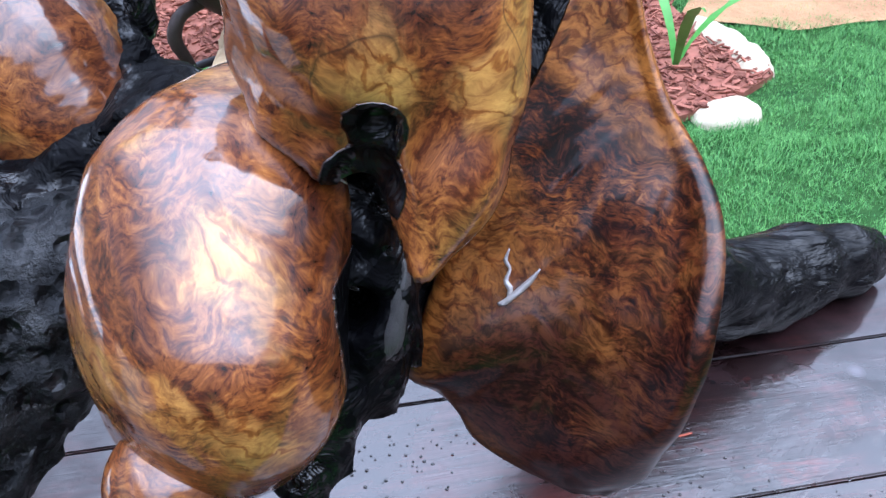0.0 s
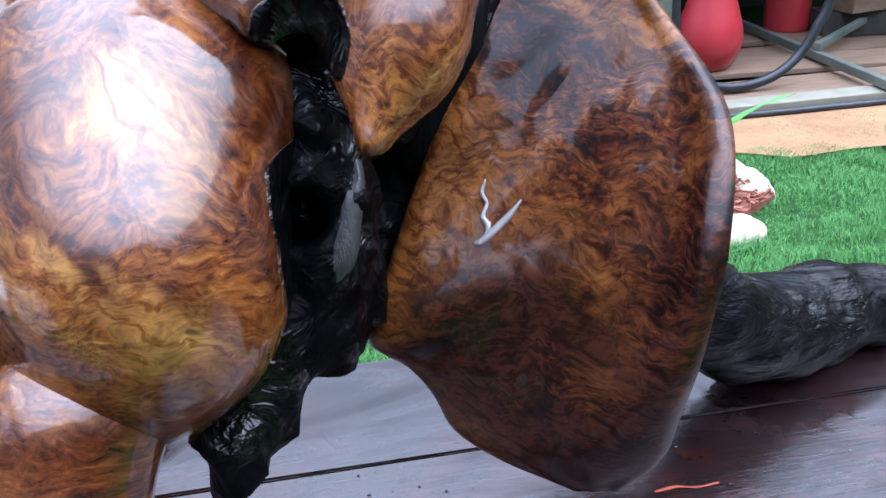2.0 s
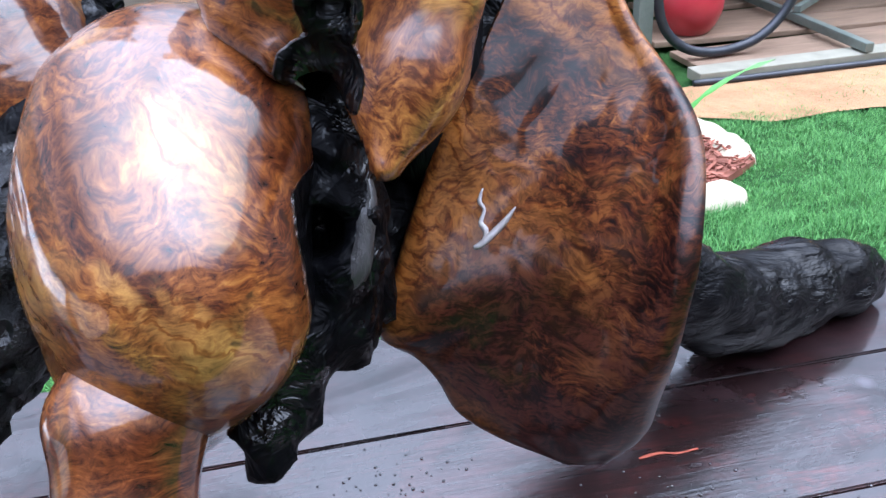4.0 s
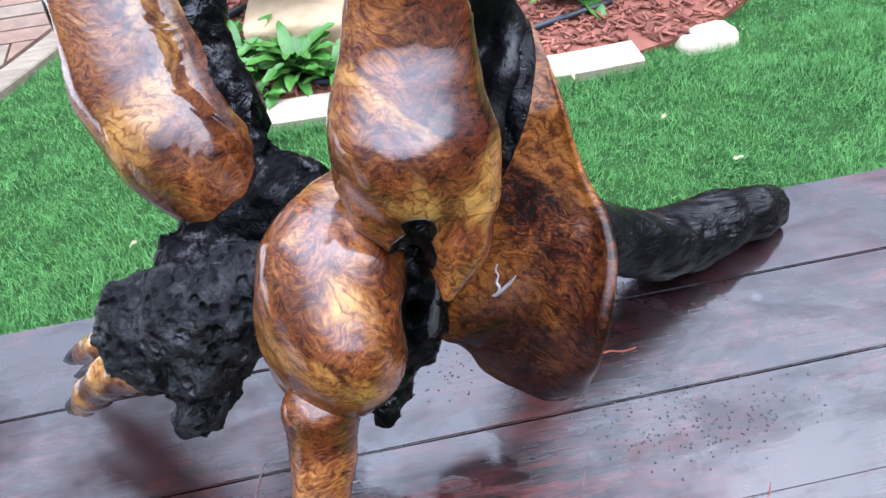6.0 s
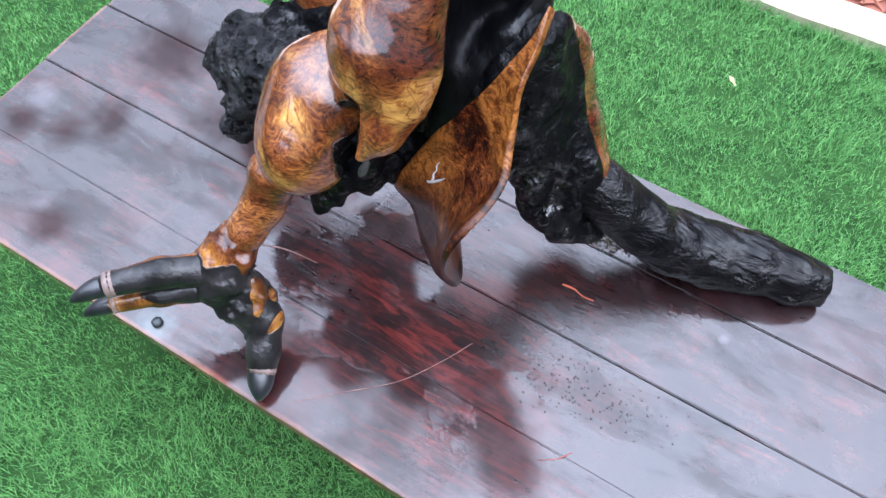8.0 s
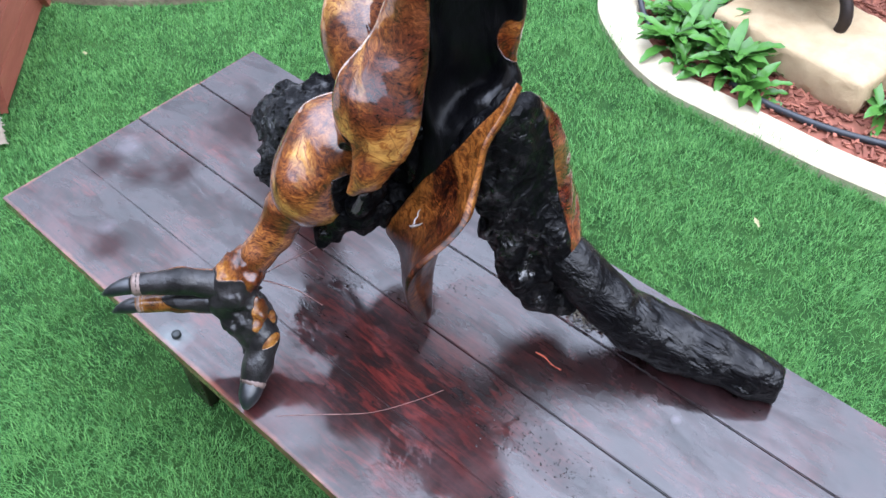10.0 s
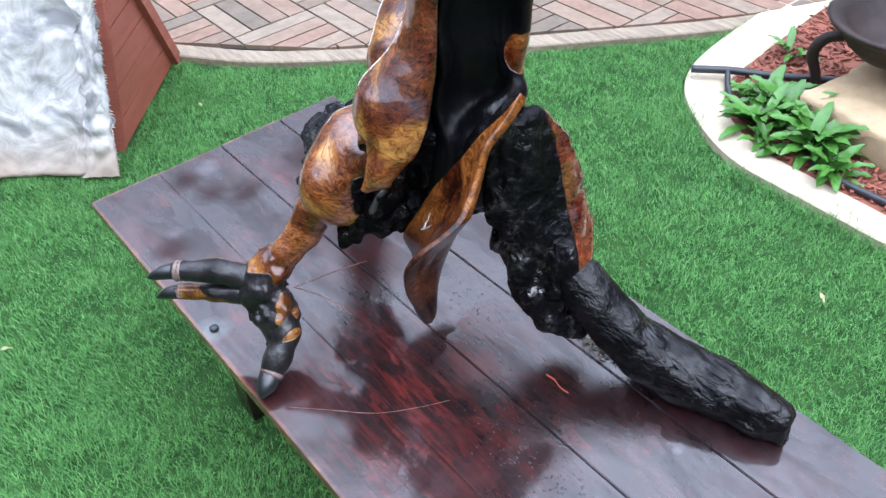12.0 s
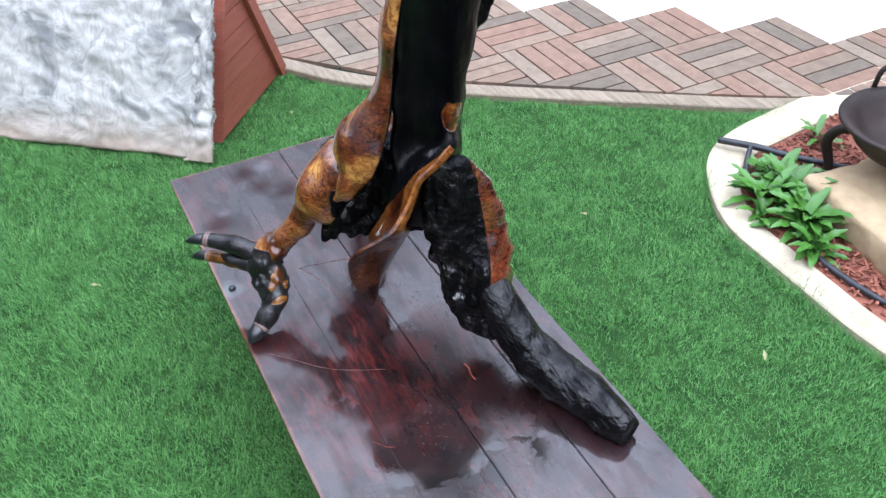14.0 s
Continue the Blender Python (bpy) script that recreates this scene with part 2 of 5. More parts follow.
def table_material():
    """Old dark red varnish on planks: bloomed, stained, scuffed and wet in patches."""
    m = Mat("red_varnished_planks", coat=1.0, spec=0.15)
    m.set("Coat IOR", 1.7)
    bare = m.math("MULTIPLY", m.near((0.76, 0.12, TOP), 0.22), 0.75)  # coat weakened round the feet, standing in for the sculpture's dark reflection
    grain = m.noise(9, 6, 0.65, 0.4, m.scaled((1.2, 14, 14)))
    streak = m.noise(10, 6, 0.68, 0.6, m.scaled((1.5, 8, 8)))
    cloud = m.noise(7, 6, 0.65, 0.6)
    base = m.ramp(m.math("ADD", m.math("MULTIPLY", cloud, 0.65), m.math("MULTIPLY", grain, 0.35)),
                  (0.38, (0.002, 0.0008, 0.0009)), (0.5, (0.011, 0.0026, 0.0025)), (0.66, (0.06, 0.012, 0.0105)))
    raw = m.ramp(streak, (0.36, (0.014, 0.0028, 0.0028)), (0.68, (0.17, 0.02, 0.014)))
    worn = m.math("MULTIPLY", m.ramp(m.noise(8, 6, 0.7, 0.5), (0.54, 0.0), (0.66, 1.0)), m.ramp(streak, (0.46, 0.0), (0.58, 1.0)))
    c = m.mix(m.math("MULTIPLY", worn, 0.45), base, raw)
    scuffed = m.math("MULTIPLY", m.near((0.78, 0.14, TOP), 0.19, (0.6, 1, 1)), m.ramp(streak, (0.45, 0.0), (0.58, 1.0)))
    c = m.mix(m.math("MULTIPLY", scuffed, 0.5), c, raw)
    bloom = m.math("MULTIPLY", m.ramp(m.noise(5.2, 5, 0.62, 0.7), (0.46, 0.0), (0.66, 1.0)), m.ramp(m.noise(40, 5, 0.65), (0.35, 0.3), (0.65, 1.0)))
    c = m.mix(m.math("MULTIPLY", bloom, 0.32), c, (0.1, 0.062, 0.068))
    tint = m.math("MULTIPLY_ADD", m.random(), 0.5, 0.75)
    c = m.mix(1.0, c, m.ramp(tint, (0.0, 0.0), (1.0, 1.0)), "MULTIPLY")
    for at, reach in (((0.06, 0.166, TOP), 0.04), ((0.137, 0.191, TOP), 0.045), ((0.178, 0.244, TOP), 0.05), ((0.235, 0.06, TOP), 0.045), ((0.17, 0.39, TOP), 0.09), ((0.37, 0.35, TOP), 0.13)):
        stain = m.near(at, reach)
        c = m.mix(m.math("MULTIPLY", stain, 0.8), c, (0.022, 0.006, 0.006))
        bare = m.math("MAXIMUM", bare, stain)
    for at, reach in (((0.056, 0.223, TOP), 0.03), ((0.2, 0.081, TOP), 0.02), ((1.095, 0.381, TOP), 0.008)):
        c = m.mix(m.math("MULTIPLY", m.near(at, reach), 0.35), c, (0.2, 0.19, 0.22))
    c = m.mix(m.math("MULTIPLY", m.near((0.466, 0.012, TOP), 0.034), 0.55), c, (0.13, 0.16, 0.16))
    n = m.t.nodes.new("ShaderNodeSeparateXYZ")  # varnish rubbed off the outer arrises
    m.put(m.co, n.inputs[0])
    arris = m.math("MINIMUM", n.outputs[0], n.outputs[1])
    arris = m.math("MULTIPLY_ADD", m.math("SUBTRACT", m.noise(22, 5, 0.7), 0.5), 0.009, arris)
    rubbed = m.ramp(m.math("MULTIPLY_ADD", arris, 60.0, 0.5), (0.5, 1.0), (0.95, 0.0))
    c = m.mix(m.math("MULTIPLY", rubbed, 0.75), c, m.ramp(streak, (0.35, (0.12, 0.038, 0.024)), (0.65, (0.36, 0.14, 0.085))))
    specks = m.math("MULTIPLY", m.ramp(m.cells(60), (0.08, 1.0), (0.13, 0.0)), m.ramp(m.noise(6, 3), (0.54, 0.0), (0.6, 1.0)))
    c = m.mix(specks, c, (0.004, 0.004, 0.005))
    wet = m.ramp(m.noise(5.0, 6, 0.62, 0.8), (0.48, 0.0), (0.5, 1.0))
    c = m.mix(m.math("MULTIPLY", wet, 0.6), c, m.mix(1.0, c, (0.5, 0.36, 0.36), "MULTIPLY"))
    m.colour(c)
    patchy = m.ramp(m.noise(7, 6, 0.66, 0.6, m.scaled((0.7, 2.2, 1))), (0.38, 0.6), (0.54, 1.0))
    m.set("Coat Weight", m.math("MULTIPLY", patchy, m.math("MULTIPLY_ADD", bare, -0.75, 1.0)))
    m.set("Roughness", 0.45)
    m.set("Coat Roughness", m.mix(wet, m.ramp(cloud, (0.35, 0.05), (0.65, 0.16)), (0.015, 0.015, 0.015)))
    ripple = m.math("ADD", m.math("MULTIPLY", m.noise(26, 5, 0.65, 0.3, m.scaled((1.0, 16, 16))), 0.8), m.math("MULTIPLY", m.noise(150, 3), 0.5))
    dry = m.math("SUBTRACT", 1.0, m.math("MULTIPLY", wet, 0.85))
    m.bump(m.math("ADD", m.math("MULTIPLY", ripple, dry), m.math("MULTIPLY", wet, 0.35)), 0.2, 0.002, True)
    return m.m


TABLE = table_material()


def simple(name, low, high, scale=20, rough=0.7, bump=0.3, dist=0.004, metal=0.0, coat=0.0, stretch=(1, 1, 1), vary=0.0, spec=0.5):
    m = Mat(name, rough=rough, metal=metal, coat=coat, spec=spec)
    co = m.scaled(stretch)
    big = m.noise(scale * 0.3, 3, 0.5, 0.3, co)
    n = m.noise(scale, 6, 0.65, 0.2, co)
    c = m.ramp(m.math("ADD", m.math("MULTIPLY", big, 0.5), m.math("MULTIPLY", n, 0.5)), (0.32, low), (0.68, high))
    if vary:
        c = m.mix(1.0, c, m.ramp(m.math("MULTIPLY_ADD", m.random(), vary, 1 - vary), (0.0, 0.0), (1.0, 1.0)), "MULTIPLY")
    m.colour(c)
    m.bump(m.noise(scale * 4, 5, 0.65, 0.0, co), bump, dist)
    return m


RED_WOOD = simple("red_painted_boards", (0.26, 0.07, 0.042), (0.38, 0.115, 0.075), 14, 0.6, 0.25, 0.002, stretch=(1, 1, 8), vary=0.15).m
CONCRETE = simple("cream_concrete", (0.37, 0.315, 0.215), (0.54, 0.475, 0.35), 24, 0.85, 0.35, 0.003, vary=0.1).m
STONE = simple("sandstone", (0.38, 0.27, 0.15), (0.54, 0.42, 0.26), 18, 0.85, 0.5, 0.006).m
IRON = simple("rusty_cast_iron", (0.014, 0.01, 0.009), (0.045, 0.03, 0.025), 30, 0.6, 0.5, 0.003, metal=0.4).m
PIPE = simple("black_poly_pipe", (0.012, 0.014, 0.018), (0.03, 0.034, 0.042), 30, 0.42, 0.15, 0.001).m
TIMBER = simple("weathered_timber", (0.13, 0.1, 0.07), (0.34, 0.28, 0.2), 22, 0.85, 0.5, 0.003, stretch=(1, 9, 9)).m
PALE_BOARD = simple("pale_board", (0.16, 0.15, 0.11), (0.28, 0.265, 0.2), 12, 0.75, 0.3, 0.002).m
PLY = simple("tan_plywood", (0.17, 0.11, 0.068), (0.3, 0.2, 0.13), 12, 0.7, 0.2, 0.002, stretch=(1, 6, 6), vary=0.25).m
GREY_STEEL = simple("grey_steel", (0.09, 0.11, 0.095), (0.19, 0.22, 0.19), 20, 0.5, 0.2, 0.001, metal=0.3).m
RED_PAINT = simple("red_enamel", (0.36, 0.02, 0.03), (0.5, 0.035, 0.05), 14, 0.35, 0.1, 0.001, coat=0.4).m
LABEL = simple("white_label", (0.55, 0.56, 0.56), (0.7, 0.7, 0.7), 20, 0.5, 0.1, 0.001).m
SOIL = simple("sandy_soil", (0.24, 0.125, 0.055), (0.4, 0.235, 0.115), 16, 0.95, 0.8, 0.01).m
TURF = simple("turf_soil", (0.014, 0.042, 0.013), (0.045, 0.105, 0.028), 24, 0.95, 0.8, 0.01, spec=0.05).m
FENCE = simple("dark_boundary", (0.02, 0.022, 0.018), (0.055, 0.05, 0.04), 6, 0.85, 0.4, 0.01, stretch=(4, 4, 1)).m
ADDED_WALL = simple("added_wall_plaster", (0.16, 0.13, 0.1), (0.22, 0.18, 0.14), 6, 0.85, 0.3, 0.004).m
WHITE_FLOOR = simple("white_paving", (0.66, 0.66, 0.64), (0.8, 0.8, 0.78), 10, 0.7, 0.2, 0.002).m
BOLT = simple("grey_bolt", (0.03, 0.034, 0.036), (0.09, 0.1, 0.1), 60, 0.45, 0.3, 0.001, metal=0.6).m
RAW_RED = simple("raw_red_wood", (0.22, 0.03, 0.016), (0.38, 0.08, 0.04), 60, 0.6, 0.3, 0.001).m
PALE_MARK = simple("pale_scratch", (0.1, 0.045, 0.04), (0.34, 0.19, 0.16), 60, 0.6, 0.3, 0.001).m
BAND = simple("pale_brown_band", (0.06, 0.04, 0.034), (0.26, 0.19, 0.165), 120, 0.5, 0.4, 0.001).m
GREY_WOOD = simple("grey_twisted_wood", (0.012, 0.011, 0.012), (0.075, 0.07, 0.07), 40, 0.4, 0.8, 0.003, coat=0.6, stretch=(4, 4, 0.6)).m
# the pale colour stands in for glints on resin
RESIN_GLINT = simple("pale_resin_glint", (0.22, 0.19, 0.18), (0.5, 0.47, 0.46), 90, 0.12, 0.5, 0.002, coat=1.0).m
DRY = simple("dry_grass", (0.2, 0.19, 0.09), (0.34, 0.32, 0.17), 40, 0.8, 0.1, 0.001).m


def slat_material():
    m = Mat("terracotta_slats", rough=0.8)
    co = m.scaled((6, 6, 6))
    n = m.noise(4, 6, 0.65, 0.3, co)
    a = m.ramp(m.random(), (0.0, (0.15, 0.122, 0.09)), (0.3, (0.205, 0.152, 0.108)), (0.55, (0.24, 0.145, 0.1)), (0.8, (0.245, 0.172, 0.122)), (1.0, (0.25, 0.205, 0.15)))
    m.colour(m.mix(1.0, a, m.ramp(n, (0.25, (0.62, 0.6, 0.58)), (0.7, (1.0, 1.0, 1.0))), "MULTIPLY"))
    m.bump(m.noise(60, 5), 0.4, 0.003)
    return m.m


SLAT = slat_material()


def leaf_material(name, low, high, rough=0.4):
    m = Mat(name, rough=rough, spec=0.4)
    k = m.ramp(m.island(), (0.0, low), (1.0, high))
    m.colour(m.mix(1.0, k, m.ramp(m.noise(30, 4), (0.3, (0.7, 0.75, 0.7)), (0.7, (1.0, 1.0, 1.0))), "MULTIPLY"))
    m.set("Subsurface Weight", 0.0)
    m.bump(m.noise(70, 3), 0.25, 0.003)
    return m.m


GRASS = leaf_material("lawn_blades", (0.056, 0.19, 0.046), (0.185, 0.415, 0.115), 0.8)
LEAF = leaf_material("broad_leaf", (0.022, 0.09, 0.018), (0.115, 0.285, 0.045), 0.27)
STRAP = leaf_material("strap_leaf", (0.07, 0.24, 0.04), (0.12, 0.34, 0.07))
SHAVING = leaf_material("wood_shavings", (0.05, 0.04, 0.03), (0.26, 0.21, 0.16), 0.8)
WATER = simple("water_drops", (0.006, 0.003, 0.003), (0.012, 0.005, 0.005), 40, 0.1, 0.05, 0.001, coat=1.0).m
MULCH = leaf_material("red_bark_mulch", (0.13, 0.038, 0.024), (0.36, 0.13, 0.085), 0.85)


def cloth_material():
    m = Mat("weathered_canvas", rough=0.85, spec=0.25)
    w = m.warp(0.1, 7)
    a = m.noise(6, 6, 0.65, 0.8, w)
    c = m.ramp(a, (0.36, (0.22, 0.225, 0.225)), (0.45, (0.36, 0.36, 0.345)), (0.53, (0.54, 0.53, 0.5)), (0.6, (0.38, 0.375, 0.355)), (0.68, (0.54, 0.52, 0.475)))
    n = m.t.nodes.new("ShaderNodeSeparateXYZ")
    m.put(m.co, n.inputs[0])
    low = m.math("ADD", n.outputs[2], m.math("MULTIPLY", m.noise(9, 4), 0.12))
    mud = m.ramp(low, (0.08, 1.0), (0.2, 0.0))
    m.colour(m.mix(m.math("MULTIPLY", mud, 0.75), c, (0.36, 0.27, 0.2)))
    m.bump(m.math("ADD", m.noise(14, 5, 0.6, 1.2, w), m.math("MULTIPLY", m.noise(240, 2), 0.1)), 0.5, 0.006)
    return m.m


CLOTH = cloth_material()


# ---- mesh helpers ----
def smooth(me, on=True):
    me.polygons.foreach_set("use_smooth", [on] * len(me.polygons))


def hang(ob, parent):
    ob.parent = parent
    ob.matrix_parent_inverse = Matrix.Translation(-parent.location) if parent else Matrix()
    return ob


def as_mesh(name, verts, faces, material, soft=True, turn=None):
    me = bpy.data.meshes.new(name)
    me.from_pydata([tuple(v) for v in verts], [], [tuple(f) for f in faces])
    me.materials.append(material)
    if soft:
        smooth(me)
    if turn:
        me.transform(turn)
    me.update()
    return me


def part(name, bm, material, parent=None, label="", soft=True):
    """A bmesh, or a ready mesh, as one object under its thing."""
    if isinstance(bm, bmesh.types.BMesh):
        me = bpy.data.meshes.new(name)
        bm.to_mesh(me)
        bm.free()
        me.materials.append(material)
        smooth(me, soft)
    else:
        me = bm
    ob = new(name, me)
    if parent:
        hang(ob, parent)
    return tagged(ob, label)


def base(name, at, label, category, group=""):
    ob = new(name)
    ob.location = at
    ob.empty_display_size = 0.05
    return tagged(ob, label, category, group)


def structure(ob, label, category):
    return tagged(ob, label, category, kind="structure")


def box_bm(size, at=(0, 0, 0), bevel=0.0, segments=2, turn=None):
    bm = bmesh.new()
    bmesh.ops.create_cube(bm, size=1, matrix=Matrix.LocRotScale(at, turn, size))
    if bevel:
        bmesh.ops.bevel(bm, geom=bm.edges[:], offset=bevel, segments=segments, profile=0.5, affect="EDGES")
    return bm


def spline(points, n):
    """Catmull-Rom through rows of numbers."""
    p = np.array(points, float)
    p = np.vstack([2 * p[0] - p[1], p, 2 * p[-1] - p[-2]])
    out = []
    for u in np.linspace(0, len(p) - 3 - 1e-6, n):
        i, f = int(u), u - int(u)
        a, b, c, d = p[i : i + 4]
        out.append(0.5 * (2 * b + (c - a) * f + (2 * a - 5 * b + 4 * c - d) * f * f + (3 * b - a - 3 * c + d) * f**3))
    return np.array(out)


def tube(points, sides=12, caps=True, flat=1.0):
    """A round tube through (x, y, z, r) rows."""
    p = np.array(points, float)
    d = np.gradient(p[:, :3], axis=0)
    d /= np.linalg.norm(d, axis=1)[:, None]
    up = np.array([0.0, 0.0, 1.0])
    if abs(d[0] @ up) > 0.9:
        up = np.array([1.0, 0.0, 0.0])
    vs, fs = [], []
    side = np.cross(d[0], up)
    for q, t in zip(p, d):
        side = side - t * (side @ t)
        side /= np.linalg.norm(side)
        top = np.cross(side, t)
        for k in range(sides):
            a = 2 * math.pi * k / sides
            vs.append(q[:3] + q[3] * (math.cos(a) * side + flat * math.sin(a) * top))
    n = len(p)
    for i in range(n - 1):
        for k in range(sides):
            j = (k + 1) % sides
            fs.append((i * sides + k, i * sides + j, (i + 1) * sides + j, (i + 1) * sides + k))
    if caps:
        fs.append(tuple(range(sides - 1, -1, -1)))
        fs.append(tuple((n - 1) * sides + k for k in range(sides)))
    return vs, fs


def lattice_noise(P, scale, seed=0):
    """Smooth value noise in -1..1 at many points."""
    q = P / scale + seed * 17.3
    i = np.floor(q).astype(np.int64)
    f = q - i
    f = f * f * f * (f * (f * 6 - 15) + 10)
    total = np.zeros(len(P))
    for dx in (0, 1):
        for dy in (0, 1):
            for dz in (0, 1):
                h = (i[:, 0] + dx) * 374761393 + (i[:, 1] + dy) * 668265263 + (i[:, 2] + dz) * 2147483647 + seed * 974711
                h = (h ^ (h >> 13)) * 1274126177
                h = ((h ^ (h >> 16)) & 0xFFFFFF) / 0xFFFFFF * 2 - 1
                total += h * (f[:, 0] if dx else 1 - f[:, 0]) * (f[:, 1] if dy else 1 - f[:, 1]) * (f[:, 2] if dz else 1 - f[:, 2])
    return total


def rough_noise(P, scale, seed=0, octaves=4):
    out, a = np.zeros(len(P)), 1.0
    for k in range(octaves):
        out += a * lattice_noise(P, scale / 2**k, seed + k)
        a *= 0.55
    return out


def smin(a, b, k):
    h = np.clip(0.5 + 0.5 * (b - a) / k, 0, 1)
    return b * (1 - h) + a * h - k * h * (1 - h)


def smax(a, b, k):
    return -smin(-a, -b, k)


def chain(P, rows, k=0.015):
    """Round cones through (x, y, z, r) rows, melted together."""
    out = None
    for a, b in zip(rows[:-1], rows[1:]):
        a, b = np.array(a, float), np.array(b, float)
        ab = b[:3] - a[:3]
        t = np.clip((P - a[:3]) @ ab / (ab @ ab), 0, 1)
        d = np.linalg.norm(P - a[:3] - t[:, None] * ab, axis=1) - (a[3] + t * (b[3] - a[3]))
        out = d if out is None else smin(out, d, k)
    return out


def ball(P, c, r, turn=(0, 0, 0)):
    """An ellipsoid."""
    m = np.array(Euler([radians(a) for a in turn]).to_matrix())
    q = (P - np.array(c)) @ m
    r = np.array(r, float)
    k0 = np.linalg.norm(q / r, axis=1)
    k1 = np.linalg.norm(q / r**2, axis=1) + 1e-9
    return k0 * (k0 - 1) / k1


def skin(name, field, lo, hi, step, material, char=None, soft=True):
    """The mesh of field < 0 (surface nets)."""
    lo = np.array(lo, float)
    n = [int((h - l) / step) + 2 for l, h in zip(lo, hi)]
    axes = [lo[i] + step * np.arange(n[i]) for i in range(3)]
    G = np.stack(np.meshgrid(*axes, indexing="ij"), -1)
    F = field(G.reshape(-1, 3)).reshape(n)
    S = F < 0
    c = [k - 1 for k in n]
    count = np.zeros(c, int)
    pos = np.zeros((*c, 3))
    hits = np.zeros(c)
    cut = lambda o: tuple(slice(o[i], o[i] + c[i]) for i in range(3))
    for o in np.ndindex(2, 2, 2):
        count += S[cut(o)]
    for a in range(3):
        for o in np.ndindex(2, 2, 2):
            if o[a]:
                continue
            e = list(o)
            e[a] = 1
            A, B = F[cut(o)], F[cut(e)]
            x = (A < 0) != (B < 0)
            t = np.where(x, A / np.where(x, A - B, 1), 0)
            for i in range(3):
                pos[..., i] += x * (o[i] + (t if i == a else 0))
            hits += x
    live = (count > 0) & (count < 8)
    index = np.full(c, -1)
    index[live] = np.arange(live.sum())
    cell = np.argwhere(live)
    V = lo + step * (cell + pos[live] / hits[live][:, None])
    faces = []
    for a in range(3):
        u, v = (a + 1) % 3, (a + 2) % 3
        s = [slice(None)] * 3
        s[a] = slice(0, c[a])
        s2 = list(s)
        s2[a] = slice(1, c[a] + 1)
        x = S[tuple(s)] != S[tuple(s2)]
        pts = np.argwhere(x)
        ok = (pts[:, u] > 0) & (pts[:, v] > 0) & (pts[:, u] < c[u]) & (pts[:, v] < c[v])
        pts = pts[ok]
        inside = S[tuple(s)][tuple(pts.T)]
        corner = []
        for du, dv in ((1, 1), (0, 1), (0, 0), (1, 0)):
            q = pts.copy()
            q[:, u] -= du
            q[:, v] -= dv
            corner.append(index[tuple(q.T)])
        Q = np.stack(corner, 1)
        Q[~inside] = Q[~inside][:, ::-1]
        faces.append(Q)
    Q = np.vstack(faces)
    me = bpy.data.meshes.new(name)
    me.vertices.add(len(V))
    me.vertices.foreach_set("co", V.ravel())
    me.loops.add(Q.size)
    me.loops.foreach_set("vertex_index", Q.ravel())
    me.polygons.add(len(Q))
    me.polygons.foreach_set("loop_start", np.arange(0, Q.size, 4))
    me.update(calc_edges=True)
    me.validate()
    me.materials.append(material)
    smooth(me, soft)
    at = me.attributes.new("char", "FLOAT", "POINT")
    at.data.foreach_set("value", np.clip(char(V) if char else np.zeros(len(V)), 0, 1).astype(np.float32))
    return me


# ---- ground ----
ground = structure(part("ground", box_bm((60, 60, 0.2), (0.5, 0.5, -0.106)), TURF), "green lawn turf soil", "ground")
bm = bmesh.new()
bmesh.ops.create_circle(bm, cap_ends=True, radius=1, segments=40, matrix=Matrix.LocRotScale((2.35, 2.1, 0.0), None, (0.66, 0.22, 1)))
for v in bm.verts:
    v.co.z = 0.004
    v.co.xy += 0.09 * Vector((noise.noise(v.co * 3), noise.noise(v.co * 3 + Vector((9, 0, 0)))))
structure(part("ground_soil_patch", bm, SOIL), "bare sandy orange soil at the lawn's edge", "soil")
# unseen walls added behind and round the garden to block low sky light
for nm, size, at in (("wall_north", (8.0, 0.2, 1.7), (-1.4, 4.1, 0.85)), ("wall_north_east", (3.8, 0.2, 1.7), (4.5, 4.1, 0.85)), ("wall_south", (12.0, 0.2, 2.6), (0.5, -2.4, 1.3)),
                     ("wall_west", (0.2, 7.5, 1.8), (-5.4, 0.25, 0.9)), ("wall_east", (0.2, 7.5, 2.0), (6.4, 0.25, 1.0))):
    structure(part(nm, box_bm(size, at), ADDED_WALL), "plain unseen wall added to shut out low sky", "wall")


# ---- table ----
def plank_bm(x0, x1, y0, y1, seed):
    bm = bmesh.new()
    bmesh.ops.create_cube(bm, size=1, matrix=Matrix.LocRotScale(((x0 + x1) / 2, (y0 + y1) / 2, TOP - 0.0125), None, (x1 - x0, y1 - y0, 0.025)))
    long = [e for e in bm.edges if abs(e.verts[0].co.x - e.verts[1].co.x) > 0.5]
    bmesh.ops.subdivide_edges(bm, edges=long, cuts=24)
    for v in bm.verts:
        v.co.y += 0.0012 * noise.noise(Vector((v.co.x * 6, seed * 7.0, 0)))
        v.co.z += 0.0008 * noise.noise(Vector((v.co.x * 4, seed * 3.0, 5)))
    bmesh.ops.bevel(bm, geom=[e for e in bm.edges if e.calc_face_angle(0) > 1.0], offset=0.0014, segments=2, affect="EDGES")
    return bm


